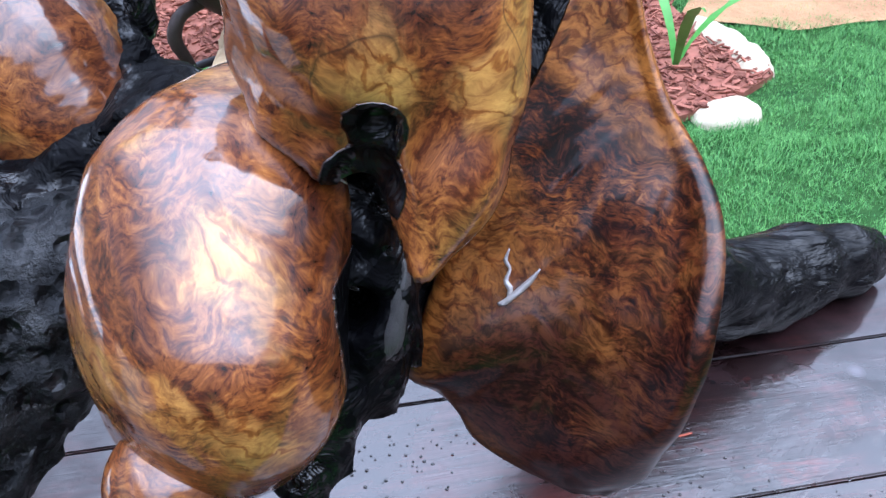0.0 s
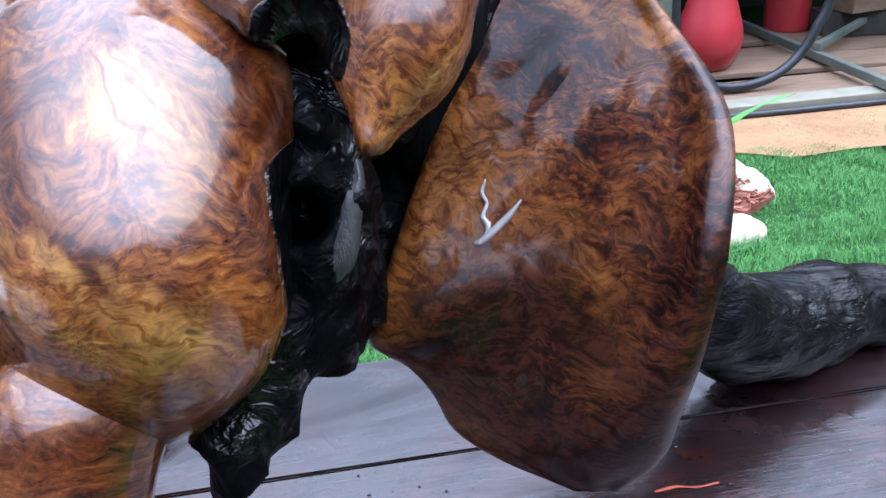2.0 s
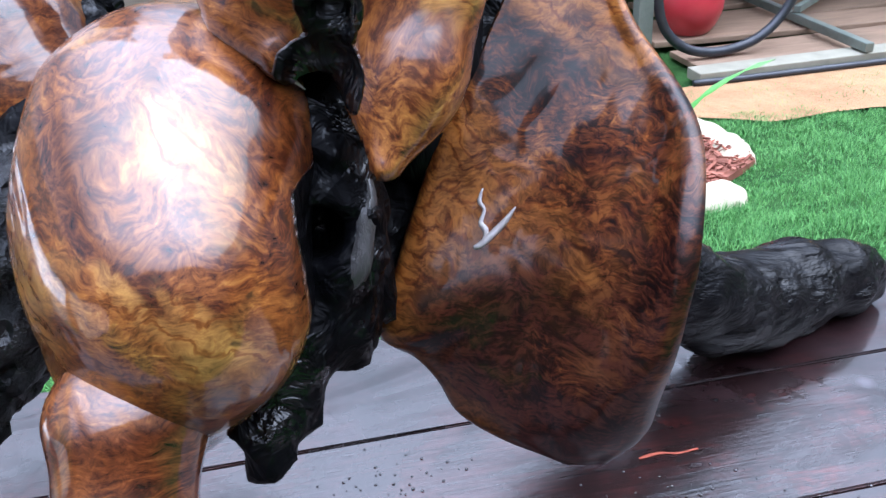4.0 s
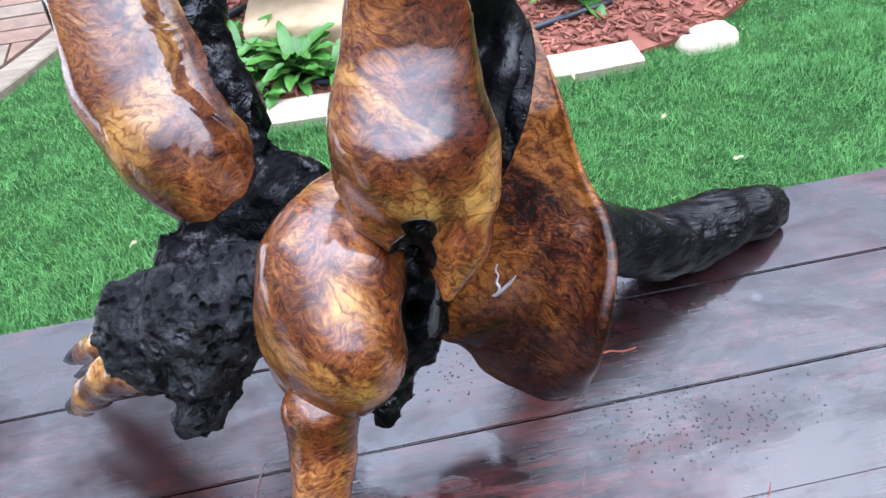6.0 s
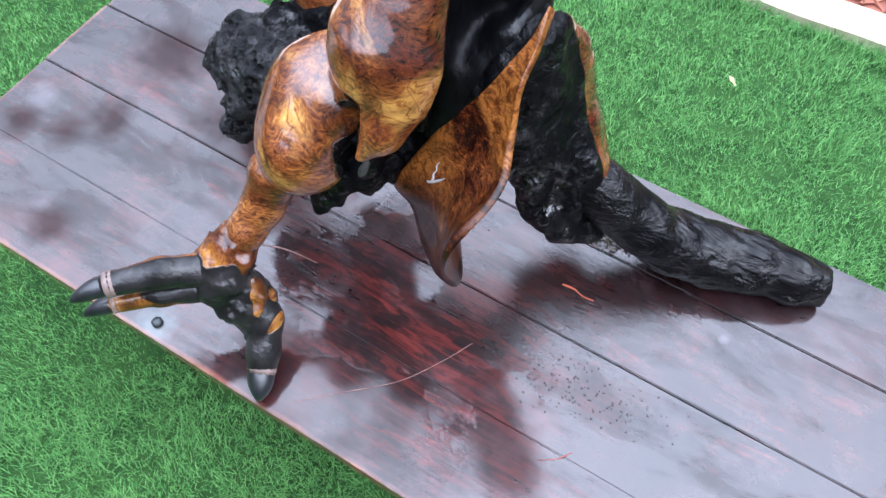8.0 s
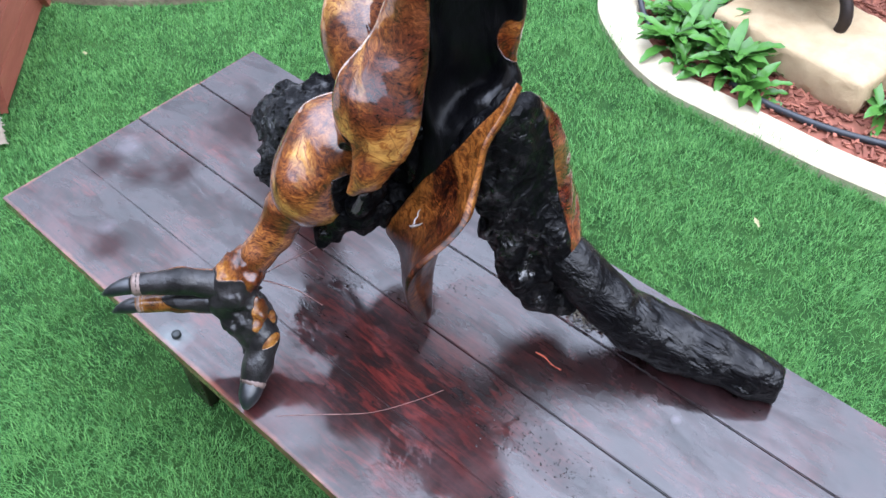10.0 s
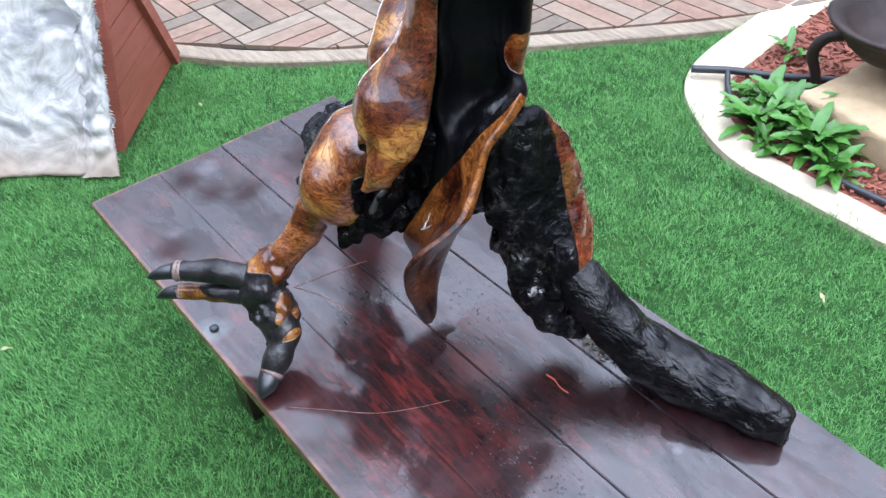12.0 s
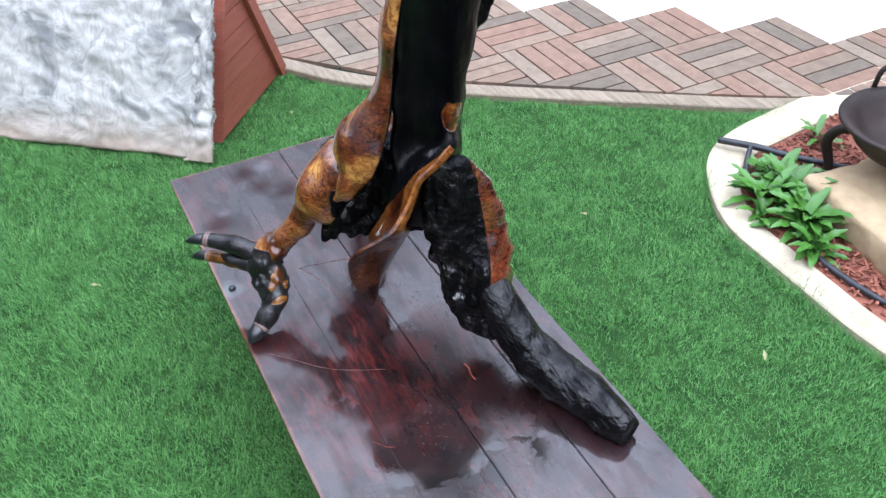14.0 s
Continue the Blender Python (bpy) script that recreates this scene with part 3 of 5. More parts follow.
def build_table():
    t = base("low_table", (0.8, 0.29, 0), "low table of wet dark red varnished planks on the lawn", "table")
    cuts = (0.0, 0.139, 0.278, 0.417, 0.556)
    for k in range(4):
        part("plank", plank_bm(0.0 + 0.002 * (k % 2), 1.62, cuts[k] + (0.0001 if k == 1 else 0.0009), cuts[k + 1] - (0.0001 if k == 0 else 0.0009), k + 1), TABLE, t, soft=False)
    for x in (0.31, 1.31):
        part("batten", box_bm((0.07, 0.48, 0.03), (x, 0.278, TOP - 0.041), 0.003), TABLE, t, soft=False)
        for y in (0.1, 0.455):
            part("leg", box_bm((0.06, 0.055, TOP - 0.054), (x, y, (TOP - 0.054) / 2), 0.004), TABLE, t, soft=False)
        part("stretcher", box_bm((0.03, 0.27, 0.06), (x, 0.2775, 0.16), 0.003), TABLE, t, soft=False)
    vs, fs = tube([(0.466, 0.021, TOP - 0.001, 0.0075), (0.466, 0.021, TOP + 0.004, 0.0075), (0.466, 0.021, TOP + 0.006, 0.005)], 8)
    part("bolt", as_mesh("bolt", vs, fs, BOLT), BOLT, t, "weathered grey bolt head")
    for path, wide, paint, label in (([(0.884, 0.344), (0.9, 0.3455), (0.914, 0.342), (0.93, 0.343)], 0.0022, RAW_RED, "raw red-orange scratch"),
                                     ([(0.466, 0.166), (0.5, 0.182), (0.54, 0.196), (0.588, 0.201)], 0.0014, PALE_MARK, "pale scratch"),
                                     ([(0.47, 0.17), (0.48, 0.22), (0.49, 0.26), (0.5, 0.294)], 0.0012, PALE_MARK, "pale scratch"),
                                     ([(0.682, 0.028), (0.72, 0.064), (0.775, 0.116), (0.808, 0.169), (0.827, 0.209)], 0.0008, PALE_MARK, "pale scratch"),
                                     ([(0.97, 0.12), (0.99, 0.135), (1.0, 0.15)], 0.0007, RAW_RED, "raw red-orange scratch")):
        rows = spline([(x, y, TOP + 0.0006, wide) for x, y in path], 40)
        rows[:, 3] *= [0.35 + 0.9 * abs(noise.noise(Vector((x * 60, y * 60, 2)))) for x, y in rows[:, :2]]
        vs, fs = tube(rows, 6, True)
        vs = [(v[0], v[1], TOP + 0.0006 + (v[2] - TOP - 0.0006) * 0.25) for v in vs]
        part("scratch", as_mesh("scratch", vs, fs, paint), paint, t, label)
    return t


build_table()

# ---- sculpture ----
sculpture = base("root_sculpture", (0.7, 0.25, TOP), "polished burl and charred root sculpture with clawed feet on the table", "sculpture")


# the limbs are carved upright and then lean back a little with the whole root
LEAN = Matrix(((1.0205, -0.0322, -0.0087, -0.0133), (0.0298, 0.9771, 0.1348, -0.0753), (-0.0005, -0.0166, 0.9497, 0.0248), (0, 0, 0, 1)))


def piece(name, me, label="", lean=True):
    if lean:
        me.transform(LEAN)
    return part(name, me, None, sculpture, label)


# front lobe, with the ankle under it
LOBE = [(0.609, 0.19, 0.649, 0.041), (0.626, 0.179, 0.696, 0.0595), (0.637, 0.21, 0.737, 0.0555), (0.655, 0.245, 0.765, 0.03)]


def lobe_field(P):
    q = P.copy()  # narrower towards its front
    q[:, 0] = 0.63 + (P[:, 0] - 0.63) * (1 + np.where(P[:, 0] < 0.63, 7.0, 2.6) * np.clip(0.19 - P[:, 1], 0, 0.08))
    side = np.where(P[:, 0] > 0.63, 0.3, 0) * np.exp(-(((P[:, 2] - 0.7) / 0.045) ** 2))  # flatter towards the core
    q[:, 0] += (q[:, 0] - 0.63) * side
    d = chain(q, LOBE, 0.03)
    return d + 0.0035 * lattice_noise(P, 0.05, 3)


def lobe_char(P):
    return np.clip((P[:, 0] - 0.664) / 0.01 + np.clip((0.645 - P[:, 2]) / 0.022, -0.5, 2), 0, 1) * (P[:, 2] < 0.73) * (P[:, 0] > 0.63)


piece("front_lobe", skin("front_lobe", lobe_field, (0.5, 0.06, 0.57), (0.72, 0.32, 0.83), 0.0042, BURL, lobe_char), "polished amber and red burl lobe")

LEG = [(0.6, 0.15, 0.645, 0.032), (0.594, 0.134, 0.612, 0.0235), (0.584, 0.108, 0.582, 0.02), (0.576, 0.094, 0.562, 0.0175)]
piece("ankle", skin("ankle", lambda P: chain(P, LEG, 0.015) + 0.0015 * lattice_noise(P, 0.03, 5), (0.52, 0.04, 0.5), (0.65, 0.2, 0.69), 0.0035, BURL,
                    lambda P: np.clip((0.568 - P[:, 2]) / 0.014, 0, 1)), "slim amber wooden ankle")


def paw_field(P):
    d = chain(P, [(0.578, 0.099, 0.572, 0.0185), (0.573, 0.09, 0.558, 0.0235), (0.567, 0.081, 0.545, 0.0255), (0.562, 0.068, 0.53, 0.024), (0.585, 0.078, 0.51, 0.021), (0.604, 0.08, 0.49, 0.021)], 0.018)
    d = smin(d, chain(P, [(0.57, 0.068, 0.522, 0.024), (0.59, 0.07, 0.494, 0.024), (0.611, 0.069, 0.468, 0.0215)], 0.015), 0.015)
    return d + 0.0048 * rough_noise(P, 0.022, 8, 5)


def paw_char(P):
    """Amber runs on from the ankle along the outer side of the paw."""
    low = np.clip((0.573 - P[:, 2]) / 0.015, 0, 1)
    edge = np.interp(P[:, 2], (0.47, 0.505, 0.54, 0.57), (0.637, 0.614, 0.599, 0.592))
    side = np.clip((P[:, 0] - edge) / 0.004, 0, 1)
    rear = np.clip((0.707 * (P[:, 1] - 0.062 - P[:, 0] + 0.555) - 0.011) / 0.004, 0, 1)
    return low * (1 - side) * (1 - rear)


piece("paw", skin("paw", paw_field, (0.51, 0.02, 0.45), (0.65, 0.14, 0.61), 0.0032, TOE, paw_char), "sooty grey-black carved paw with an amber side")


def toe(rows, ring, claw, burnt, seed):
    """A toe with its claw and the wire ring where they meet."""
    lo = np.min(np.array(rows)[:, :3], 0) - 0.04
    hi = np.max(np.array(rows)[:, :3], 0) + 0.04
    t = piece("toe", skin("toe", lambda P: chain(P, rows, 0.01) + 0.001 * rough_noise(P, 0.03, seed, 2), lo, hi, 0.003, TOE, burnt), "carved toe, amber above and burnt below")
    vs, fs = tube(spline(claw, 9), 10)
    part("claw", as_mesh("claw", vs, fs, NAIL, turn=LEAN), NAIL, t, "black carved claw")
    a, b = np.array(ring[0]), np.array(ring[1])
    vs, fs = tube([(*(a + (b - a) * f), ring[2] * k) for f, k in ((0, 0.94), (0.25, 1.03), (0.45, 0.97), (0.7, 1.03), (1, 0.94))], 14)
    part("ring", as_mesh("ring", vs, fs, BAND, turn=LEAN), BAND, t, "pale brown ridged band round the toe")


toe([(0.555, 0.062, 0.54, 0.021), (0.52, 0.026, 0.553, 0.0175), (0.478, -0.016, 0.552, 0.0145)], ((0.483, -0.011, 0.552), (0.474, -0.02, 0.551), 0.0154),
    [(0.476, -0.018, 0.551, 0.0125), (0.466, -0.03, 0.55, 0.0115), (0.455, -0.044, 0.545, 0.008), (0.447, -0.053, 0.54, 0.002)],
    lambda P: np.clip((0.0095 + 0.707 * (P[:, 0] - 0.52 - P[:, 1] + 0.026)) / 0.004, 0, 1), 11)
toe([(0.56, 0.06, 0.517, 0.019), (0.515, 0.02, 0.513, 0.0135), (0.473, -0.015, 0.508, 0.0115)], ((0.478, -0.01, 0.508), (0.47, -0.018, 0.507), 0.0122),
    [(0.472, -0.016, 0.507, 0.0108), (0.461, -0.026, 0.504, 0.0105), (0.45, -0.036, 0.498, 0.007), (0.443, -0.043, 0.492, 0.002)],
    lambda P: np.clip((P[:, 0] - 0.525) / 0.02 + (P[:, 2] - 0.514) / 0.005, 0, 1), 12)
toe([(0.592, 0.082, 0.505, 0.0235), (0.618, 0.074, 0.47, 0.0215), (0.63, 0.05, 0.443, 0.02), (0.637, 0.034, 0.43, 0.0175)], ((0.634, 0.042, 0.436), (0.639, 0.03, 0.427), 0.0182),
    [(0.637, 0.034, 0.43, 0.017), (0.643, 0.022, 0.423, 0.0165), (0.648, 0.012, 0.418, 0.012), (0.651, 0.005, 0.411, 0.004)],
    lambda P: 1 - np.clip((P[:, 0] - 0.632) / 0.005, 0, 1) * np.clip((P[:, 2] - 0.47) / 0.01, 0, 1), 13)

# upper lobe with its stem, and the tongue that folds down from it
UPPER = [(0.735, 0.4, 1.42, 0.036), (0.714, 0.345, 1.14, 0.036), (0.706, 0.318, 1.0, 0.036), (0.704, 0.304, 0.9, 0.036), (0.7, 0.3, 0.862, 0.04), (0.694, 0.284, 0.828, 0.046), (0.69, 0.267, 0.808, 0.047), (0.69, 0.256, 0.8, 0.044)]
TONGUE = [(0.717, 0.29, 0.838, 0.034), (0.722, 0.268, 0.804, 0.034), (0.722, 0.246, 0.776, 0.029), (0.713, 0.222, 0.748, 0.021), (0.699, 0.197, 0.72, 0.008)]  # folds down from the lobe
NOTCH = [(0.672, 0.196, 0.774, 0.006), (0.688, 0.216, 0.78, 0.006), (0.68, 0.186, 0.774, 0.011), (0.678, 0.21, 0.752, 0.012), (0.673, 0.198, 0.746, 0.011), (0.677, 0.19, 0.728, 0.012)]  # burnt hollow between them
SHEER = [(0.72, 0.225, 0.74), (0.749, 0.251, 0.78), (0.749, 0.266, 0.81), (0.743, 0.281, 0.84), (0.734, 0.296, 0.87), (0.732, 0.303, 0.91), (0.734, 0.315, 1.0), (0.742, 0.342, 1.14), (0.763, 0.397, 1.42)]  # edge of the sheer burnt face


def sheer(P):
    """How far a point lies past the sheer face, towards the hollow."""
    e = np.array(SHEER)
    x, y = (np.interp(P[:, 2], e[:, 2], e[:, k]) for k in (0, 1))
    return 0.5 * (P[:, 0] - x) + 0.866 * (P[:, 1] - y)


def upper_field(P):
    rows = np.array(UPPER)[::-1]  # the stem is a flat plate, the lobe below it round
    mid = np.stack([np.interp(P[:, 2], rows[:, 2], rows[:, k]) for k in (0, 1)], 1)
    thin = np.array((0.26, 0.966, 0.0))
    flat = np.interp(P[:, 2], (0.84, 0.87, 0.91, 1.0), (0.0, 0.35, 1.1, 1.3))
    q = P + (flat * ((P[:, :2] - mid) @ thin[:2]))[:, None] * thin
    d = chain(q, UPPER, 0.03)
    d = smin(d, chain(P, TONGUE, 0.02), 0.022)
    d = smin(d, chain(P, [(0.644, 0.262, 0.79, 0.012), (0.652, 0.24, 0.772, 0.012), (0.668, 0.222, 0.757, 0.009)], 0.01), 0.012)
    d = d + 0.003 * lattice_noise(P, 0.05, 21)
    d = smax(d, sheer(P), 0.005)
    return smax(d, -chain(P, NOTCH, 0.008) - 0.003 * rough_noise(P, 0.012, 24, 3), 0.003)


def upper_char(P):
    return np.maximum(np.clip(1.3 - chain(P, NOTCH, 0.008) / 0.005, 0, 1), np.clip(1 + sheer(P) / 0.0035, 0, 1))


piece("upper_lobe", skin("upper_lobe", upper_field, (0.6, 0.15, 0.68), (0.82, 0.46, 1.46), 0.0046, BURL, upper_char), "polished amber burl stem swelling into a lobe that tapers to a tongue", False)


vs, fs = tube(spline([(0.656, 0.2, 0.791, 0.0004), (0.66, 0.198, 0.788, 0.0014), (0.6645, 0.1925, 0.7845, 0.0005), (0.668, 0.188, 0.782, 0.0012), (0.6725, 0.187, 0.777, 0.0015), (0.678, 0.1868, 0.77, 0.0005), (0.682, 0.186, 0.7655, 0.0009), (0.686, 0.186, 0.761, 0.0003)], 26), 8)
part("resin_seam", as_mesh("resin_seam", vs, fs, RESIN_GLINT, turn=LEAN), RESIN_GLINT, sculpture, "glossy clear resin along a crease")
vs, fs = tube(spline([(0.706, 0.198, 0.722, 0.002), (0.704, 0.186, 0.71, 0.0052), (0.701, 0.179, 0.696, 0.0042), (0.696, 0.178, 0.682, 0.0056), (0.687, 0.181, 0.668, 0.0025)], 22), 9)
part("strand", as_mesh("strand", vs, fs, GREY_WOOD, turn=LEAN), GREY_WOOD, sculpture, "grey twisted strand of wood")


# charred core, hollow trunk
def core_field(P):
    d = chain(P, [(0.64, 0.235, 0.66, 0.03), (0.675, 0.235, 0.655, 0.034), (0.715, 0.283, 0.665, 0.036), (0.745, 0.325, 0.69, 0.042), (0.765, 0.348, 0.74, 0.045)], 0.02)
    d = smin(d, chain(P, [(0.64, 0.28, 0.73, 0.034), (0.6, 0.325, 0.72, 0.036), (0.56, 0.335, 0.7, 0.036), (0.52, 0.3, 0.69, 0.036)], 0.02), 0.02)
    d = smin(d, chain(P, [(0.685, 0.205, 0.70, 0.024), (0.675, 0.2, 0.655, 0.02), (0.655, 0.19, 0.645, 0.02), (0.65, 0.176, 0.622, 0.014), (0.646, 0.166, 0.603, 0.008)], 0.015), 0.015)
    d = smin(d, chain(P, [(0.56, 0.55, 1.05, 0.03), (0.552, 0.5, 0.95, 0.03), (0.552, 0.455, 0.87, 0.03), (0.565, 0.4, 0.79, 0.03), (0.575, 0.36, 0.735, 0.03)], 0.02), 0.02)
    d = smin(d, chain(P, [(0.655, 0.19, 0.66, 0.022), (0.68, 0.21, 0.648, 0.02), (0.695, 0.235, 0.652, 0.022)], 0.015), 0.015)
    d = smin(d, chain(P, [(0.736, 0.278, 0.775, 0.028), (0.735, 0.276, 0.75, 0.027), (0.722, 0.258, 0.715, 0.023)], 0.02), 0.02)
    d = smin(d, chain(P, [(0.705, 0.255, 0.775, 0.03), (0.692, 0.217, 0.738, 0.02), (0.685, 0.2, 0.7, 0.018)], 0.015), 0.015)
    d = smax(d, -chain(P, [(0.672, 0.13, 0.715, 0.014), (0.672, 0.2, 0.69, 0.013)]), 0.006)
    d = smin(d, ball(P, (0.685, 0.193, 0.692), (0.026, 0.02, 0.028)), 0.01)  # a knot, burnt out in its middle
    d = d + 0.0055 * rough_noise(P, 0.02, 31, 5)
    return smax(d, -chain(P, [(0.681, 0.16, 0.707, 0.0125), (0.684, 0.206, 0.692, 0.011)]), 0.004)


piece("core", skin("core", core_field, (0.42, 0.12, 0.56), (0.87, 0.58, 1.08), 0.0042, CHAR), "charred black knotted core")


def trunk_field(P):
    d = chain(P, [(0.735, 0.34, 0.7, 0.055), (0.742, 0.352, 0.8, 0.056), (0.742, 0.362, 0.9, 0.056), (0.747, 0.375, 1.0, 0.059), (0.765, 0.4, 1.2, 0.066), (0.8, 0.43, 1.48, 0.072), (0.83, 0.46, 1.8, 0.07)], 0.02)
    d = smax(d, -chain(P, [(0.782, 0.295, 0.74, 0.03), (0.785, 0.316, 0.82, 0.047), (0.784, 0.328, 0.92, 0.047), (0.8, 0.345, 1.2, 0.055), (0.83, 0.37, 1.5, 0.06), (0.86, 0.4, 1.84, 0.06)], 0.02), 0.01)
    d = smin(d, chain(P, [(0.797, 0.372, 0.83, 0.012), (0.779, 0.344, 0.8, 0.016), (0.762, 0.322, 0.765, 0.02), (0.745, 0.306, 0.73, 0.022), (0.733, 0.297, 0.69, 0.022)], 0.012), 0.02)  # runs on behind the fin
    return d + 0.0022 * rough_noise(P * np.array((1, 1, 0.5)), 0.035, 35)


def trunk_char(P):
    return np.clip((np.linalg.norm(P - np.array((0.797, 0.383, 0.878)), axis=1) - 0.02) / 0.012, 0, 1)


piece("hollow_trunk", skin("hollow_trunk", trunk_field, (0.64, 0.24, 0.6), (0.95, 0.56, 1.9), 0.0054, HOLLOW, trunk_char), "burnt black hollow trunk with an amber chip", False)


# fin: a leaf-shaped sheet, its rim standing proud
def fin_mesh():
    # inner edge, outer edge, how deep the face is hollowed, how far the lip curls
    rows = spline([
        (0.802, 0.374, 0.834, 0.812, 0.366, 0.831, 0.0, 0.0),
        (0.788, 0.345, 0.811, 0.818, 0.335, 0.81, 0.002, 0.002),
        (0.775, 0.316, 0.785, 0.821, 0.303, 0.793, 0.004, 0.003),
        (0.76, 0.302, 0.755, 0.825, 0.288, 0.768, 0.005, 0.004),
        (0.745, 0.288, 0.72, 0.832, 0.27, 0.744, 0.006, 0.004),
        (0.73, 0.277, 0.687, 0.841, 0.243, 0.724, 0.009, 0.004),
        (0.715, 0.267, 0.657, 0.84, 0.215, 0.711, 0.015, 0.005),
        (0.702, 0.257, 0.628, 0.832, 0.19, 0.697, 0.022, 0.006),
        (0.695, 0.252, 0.608, 0.823, 0.173, 0.676, 0.022, 0.006),
        (0.71, 0.252, 0.594, 0.816, 0.167, 0.652, 0.016, 0.002),
        (0.722, 0.25, 0.578, 0.814, 0.171, 0.625, 0.004, 0.0),
        (0.731, 0.245, 0.561, 0.815, 0.184, 0.593, -0.004, 0.0),
        (0.752, 0.231, 0.549, 0.814, 0.194, 0.566, -0.005, 0.0),
        (0.778, 0.213, 0.543, 0.801, 0.204, 0.546, -0.001, 0.0),
    ], 60)
    body = spline([(0.0,), (0.0,), (0.0,), (0.0,), (0.002,), (0.01,), (0.033,), (0.058,), (0.068,), (0.065,), (0.054,), (0.03,), (0.013,), (0.0,)], 60)[:, 0]
    belly = np.array((-0.25, 0.97, 0.0))  # the foot is thick behind the rim
    across, last = 34, 59
    back = np.array((0.3, 0.95, 0.0))
    vs, fs = [], []
    for k, r in enumerate(rows):
        a, b = r[:3], r[3:6]
        w = b - a
        along = rows[min(k + 1, last)] - rows[max(k - 1, 0)]
        nrm = np.cross(w, (along[:3] + along[3:6]) / 2)
        nrm /= np.linalg.norm(nrm)
        if nrm[1] > 0:
            nrm = -nrm
        thick = 0.0065 + 0.001 * math.sin(k * 0.4)
        front, behind = [], []
        for i in range(across + 1):
            u = i / across
            edge = math.sqrt(max(0.0, 1 - abs(2 * u - 1) ** 8))
            hollow = r[6] * math.sin(math.pi * u**1.25)
            curl = r[7] * math.exp(-(((u - 0.97) / 0.05) ** 2))
            wob = 0.0016 * noise.noise(Vector((u * 4, k * 0.15, 3)))
            c = a + w * u + back * (hollow + wob) + nrm * curl
            front.append(c + nrm * thick * edge)
            behind.append(c - nrm * (thick * edge + 0.0005) + belly * body[k] * min(1.0, 2 * u) * (1 - abs(2 * u - 1) ** 9))
        vs += front + behind[::-1]
    n = 2 * (across + 1)
    for k in range(last):
        for i in range(n):
            j = (i + 1) % n
            fs.append((k * n + i, (k + 1) * n + i, (k + 1) * n + j, k * n + j))
    fs.append(tuple(range(n)))
    fs.append(tuple(last * n + i for i in range(n - 1, -1, -1)))
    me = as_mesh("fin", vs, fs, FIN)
    u = np.r_[np.linspace(0, 1, across + 1), np.linspace(1, 0, across + 1)][None, :]
    row = np.arange(60)[:, None]
    inner = np.interp(row, (0, 9, 18, 30), (0.8, 0.42, 0.12, -0.2))  # black where it runs into the hollow
    burnt = np.clip(0.5 + (inner - u) / 0.12, 0, 1)
    me.attributes.new("char", "FLOAT", "POINT").data.foreach_set("value", burnt.ravel().astype(np.float32))
    # a thin pale ridge, painting glints, runs down the face and hooks aside
    at = lambda k, i, r: (*(np.array(vs[k * n + i]) - 0.0003 * back), r)
    for ridge in ((at(27, 10, 0.0004), at(28, 10, 0.0011), at(29, 11, 0.0008), at(30, 11, 0.0013), at(31, 12, 0.0016), at(32, 12, 0.0006)), (at(32, 11, 0.001), at(32, 12, 0.0018), at(31, 14, 0.0017), at(30, 15, 0.0004))):
        tv, tf = tube(spline(ridge, 18), 7)
        part("resin_drip", as_mesh("resin_drip", tv, tf, RESIN_GLINT), RESIN_GLINT, sculpture, "pale ridge painting the resin glints on the fin")
    return me


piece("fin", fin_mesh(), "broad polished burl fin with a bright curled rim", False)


# back flank with the tail
FLANK_LINE = [(0.808, 0.374, 0.8, 0.013), (0.806, 0.375, 0.775, 0.02), (0.807, 0.383, 0.72, 0.0275), (0.812, 0.394, 0.66, 0.031), (0.819, 0.4, 0.6, 0.031), (0.828, 0.398, 0.55, 0.03), (0.842, 0.397, 0.51, 0.026)]
BROAD = np.array((0.26, 0.966, 0.0))  # the slab is broad this way


def flank_across(P):
    rows = np.array(FLANK_LINE)[::-1]
    mid = np.stack([np.interp(P[:, 2], rows[:, 2], rows[:, k]) for k in (0, 1)], 1)
    return (P[:, :2] - mid) @ BROAD[:2]


def flank_edge(P):
    """0 on the burnt side, 1 on the glossy back edge."""
    edge = np.interp(P[:, 2], (0.46, 0.52, 0.57, 0.62, 0.7, 0.76, 0.81), (0.08, 0.045, 0.01, 0.02, 0.03, 0.032, 0.024))
    return np.clip(0.5 + (flank_across(P) - edge) / 0.02, 0, 1)


def flank_field(P):
    d = chain(P - (0.55 * flank_across(P))[:, None] * BROAD, spline(FLANK_LINE, 16), 0.004)
    d = smin(d, chain(P, [(0.835, 0.385, 0.515, 0.034), (0.858, 0.392, 0.478, 0.028), (0.89, 0.402, 0.47, 0.02)], 0.02), 0.025)
    d = smin(d, chain(P, [(0.834, 0.412, 0.625, 0.03), (0.848, 0.41, 0.585, 0.032), (0.866, 0.408, 0.548, 0.031)], 0.02), 0.025)
    burnt = np.clip(1 - flank_edge(P), 0.06, 1)
    d = d + 0.0036 * lattice_noise(P, 0.03, 43)
    return d + 0.004 * burnt * rough_noise(P * np.array((1, 1, 0.6)), 0.022, 41, 5)


def flank_char(P):
    return np.clip(1.25 - 1.5 * flank_edge(P) + 0.5 * lattice_noise(P, 0.03, 47), 0, 1)


piece("flank", skin("flank", flank_field, (0.74, 0.26, 0.42), (0.98, 0.5, 0.84), 0.0046, FLANK, flank_char), "charred flank with a glossy red-brown back edge", False)

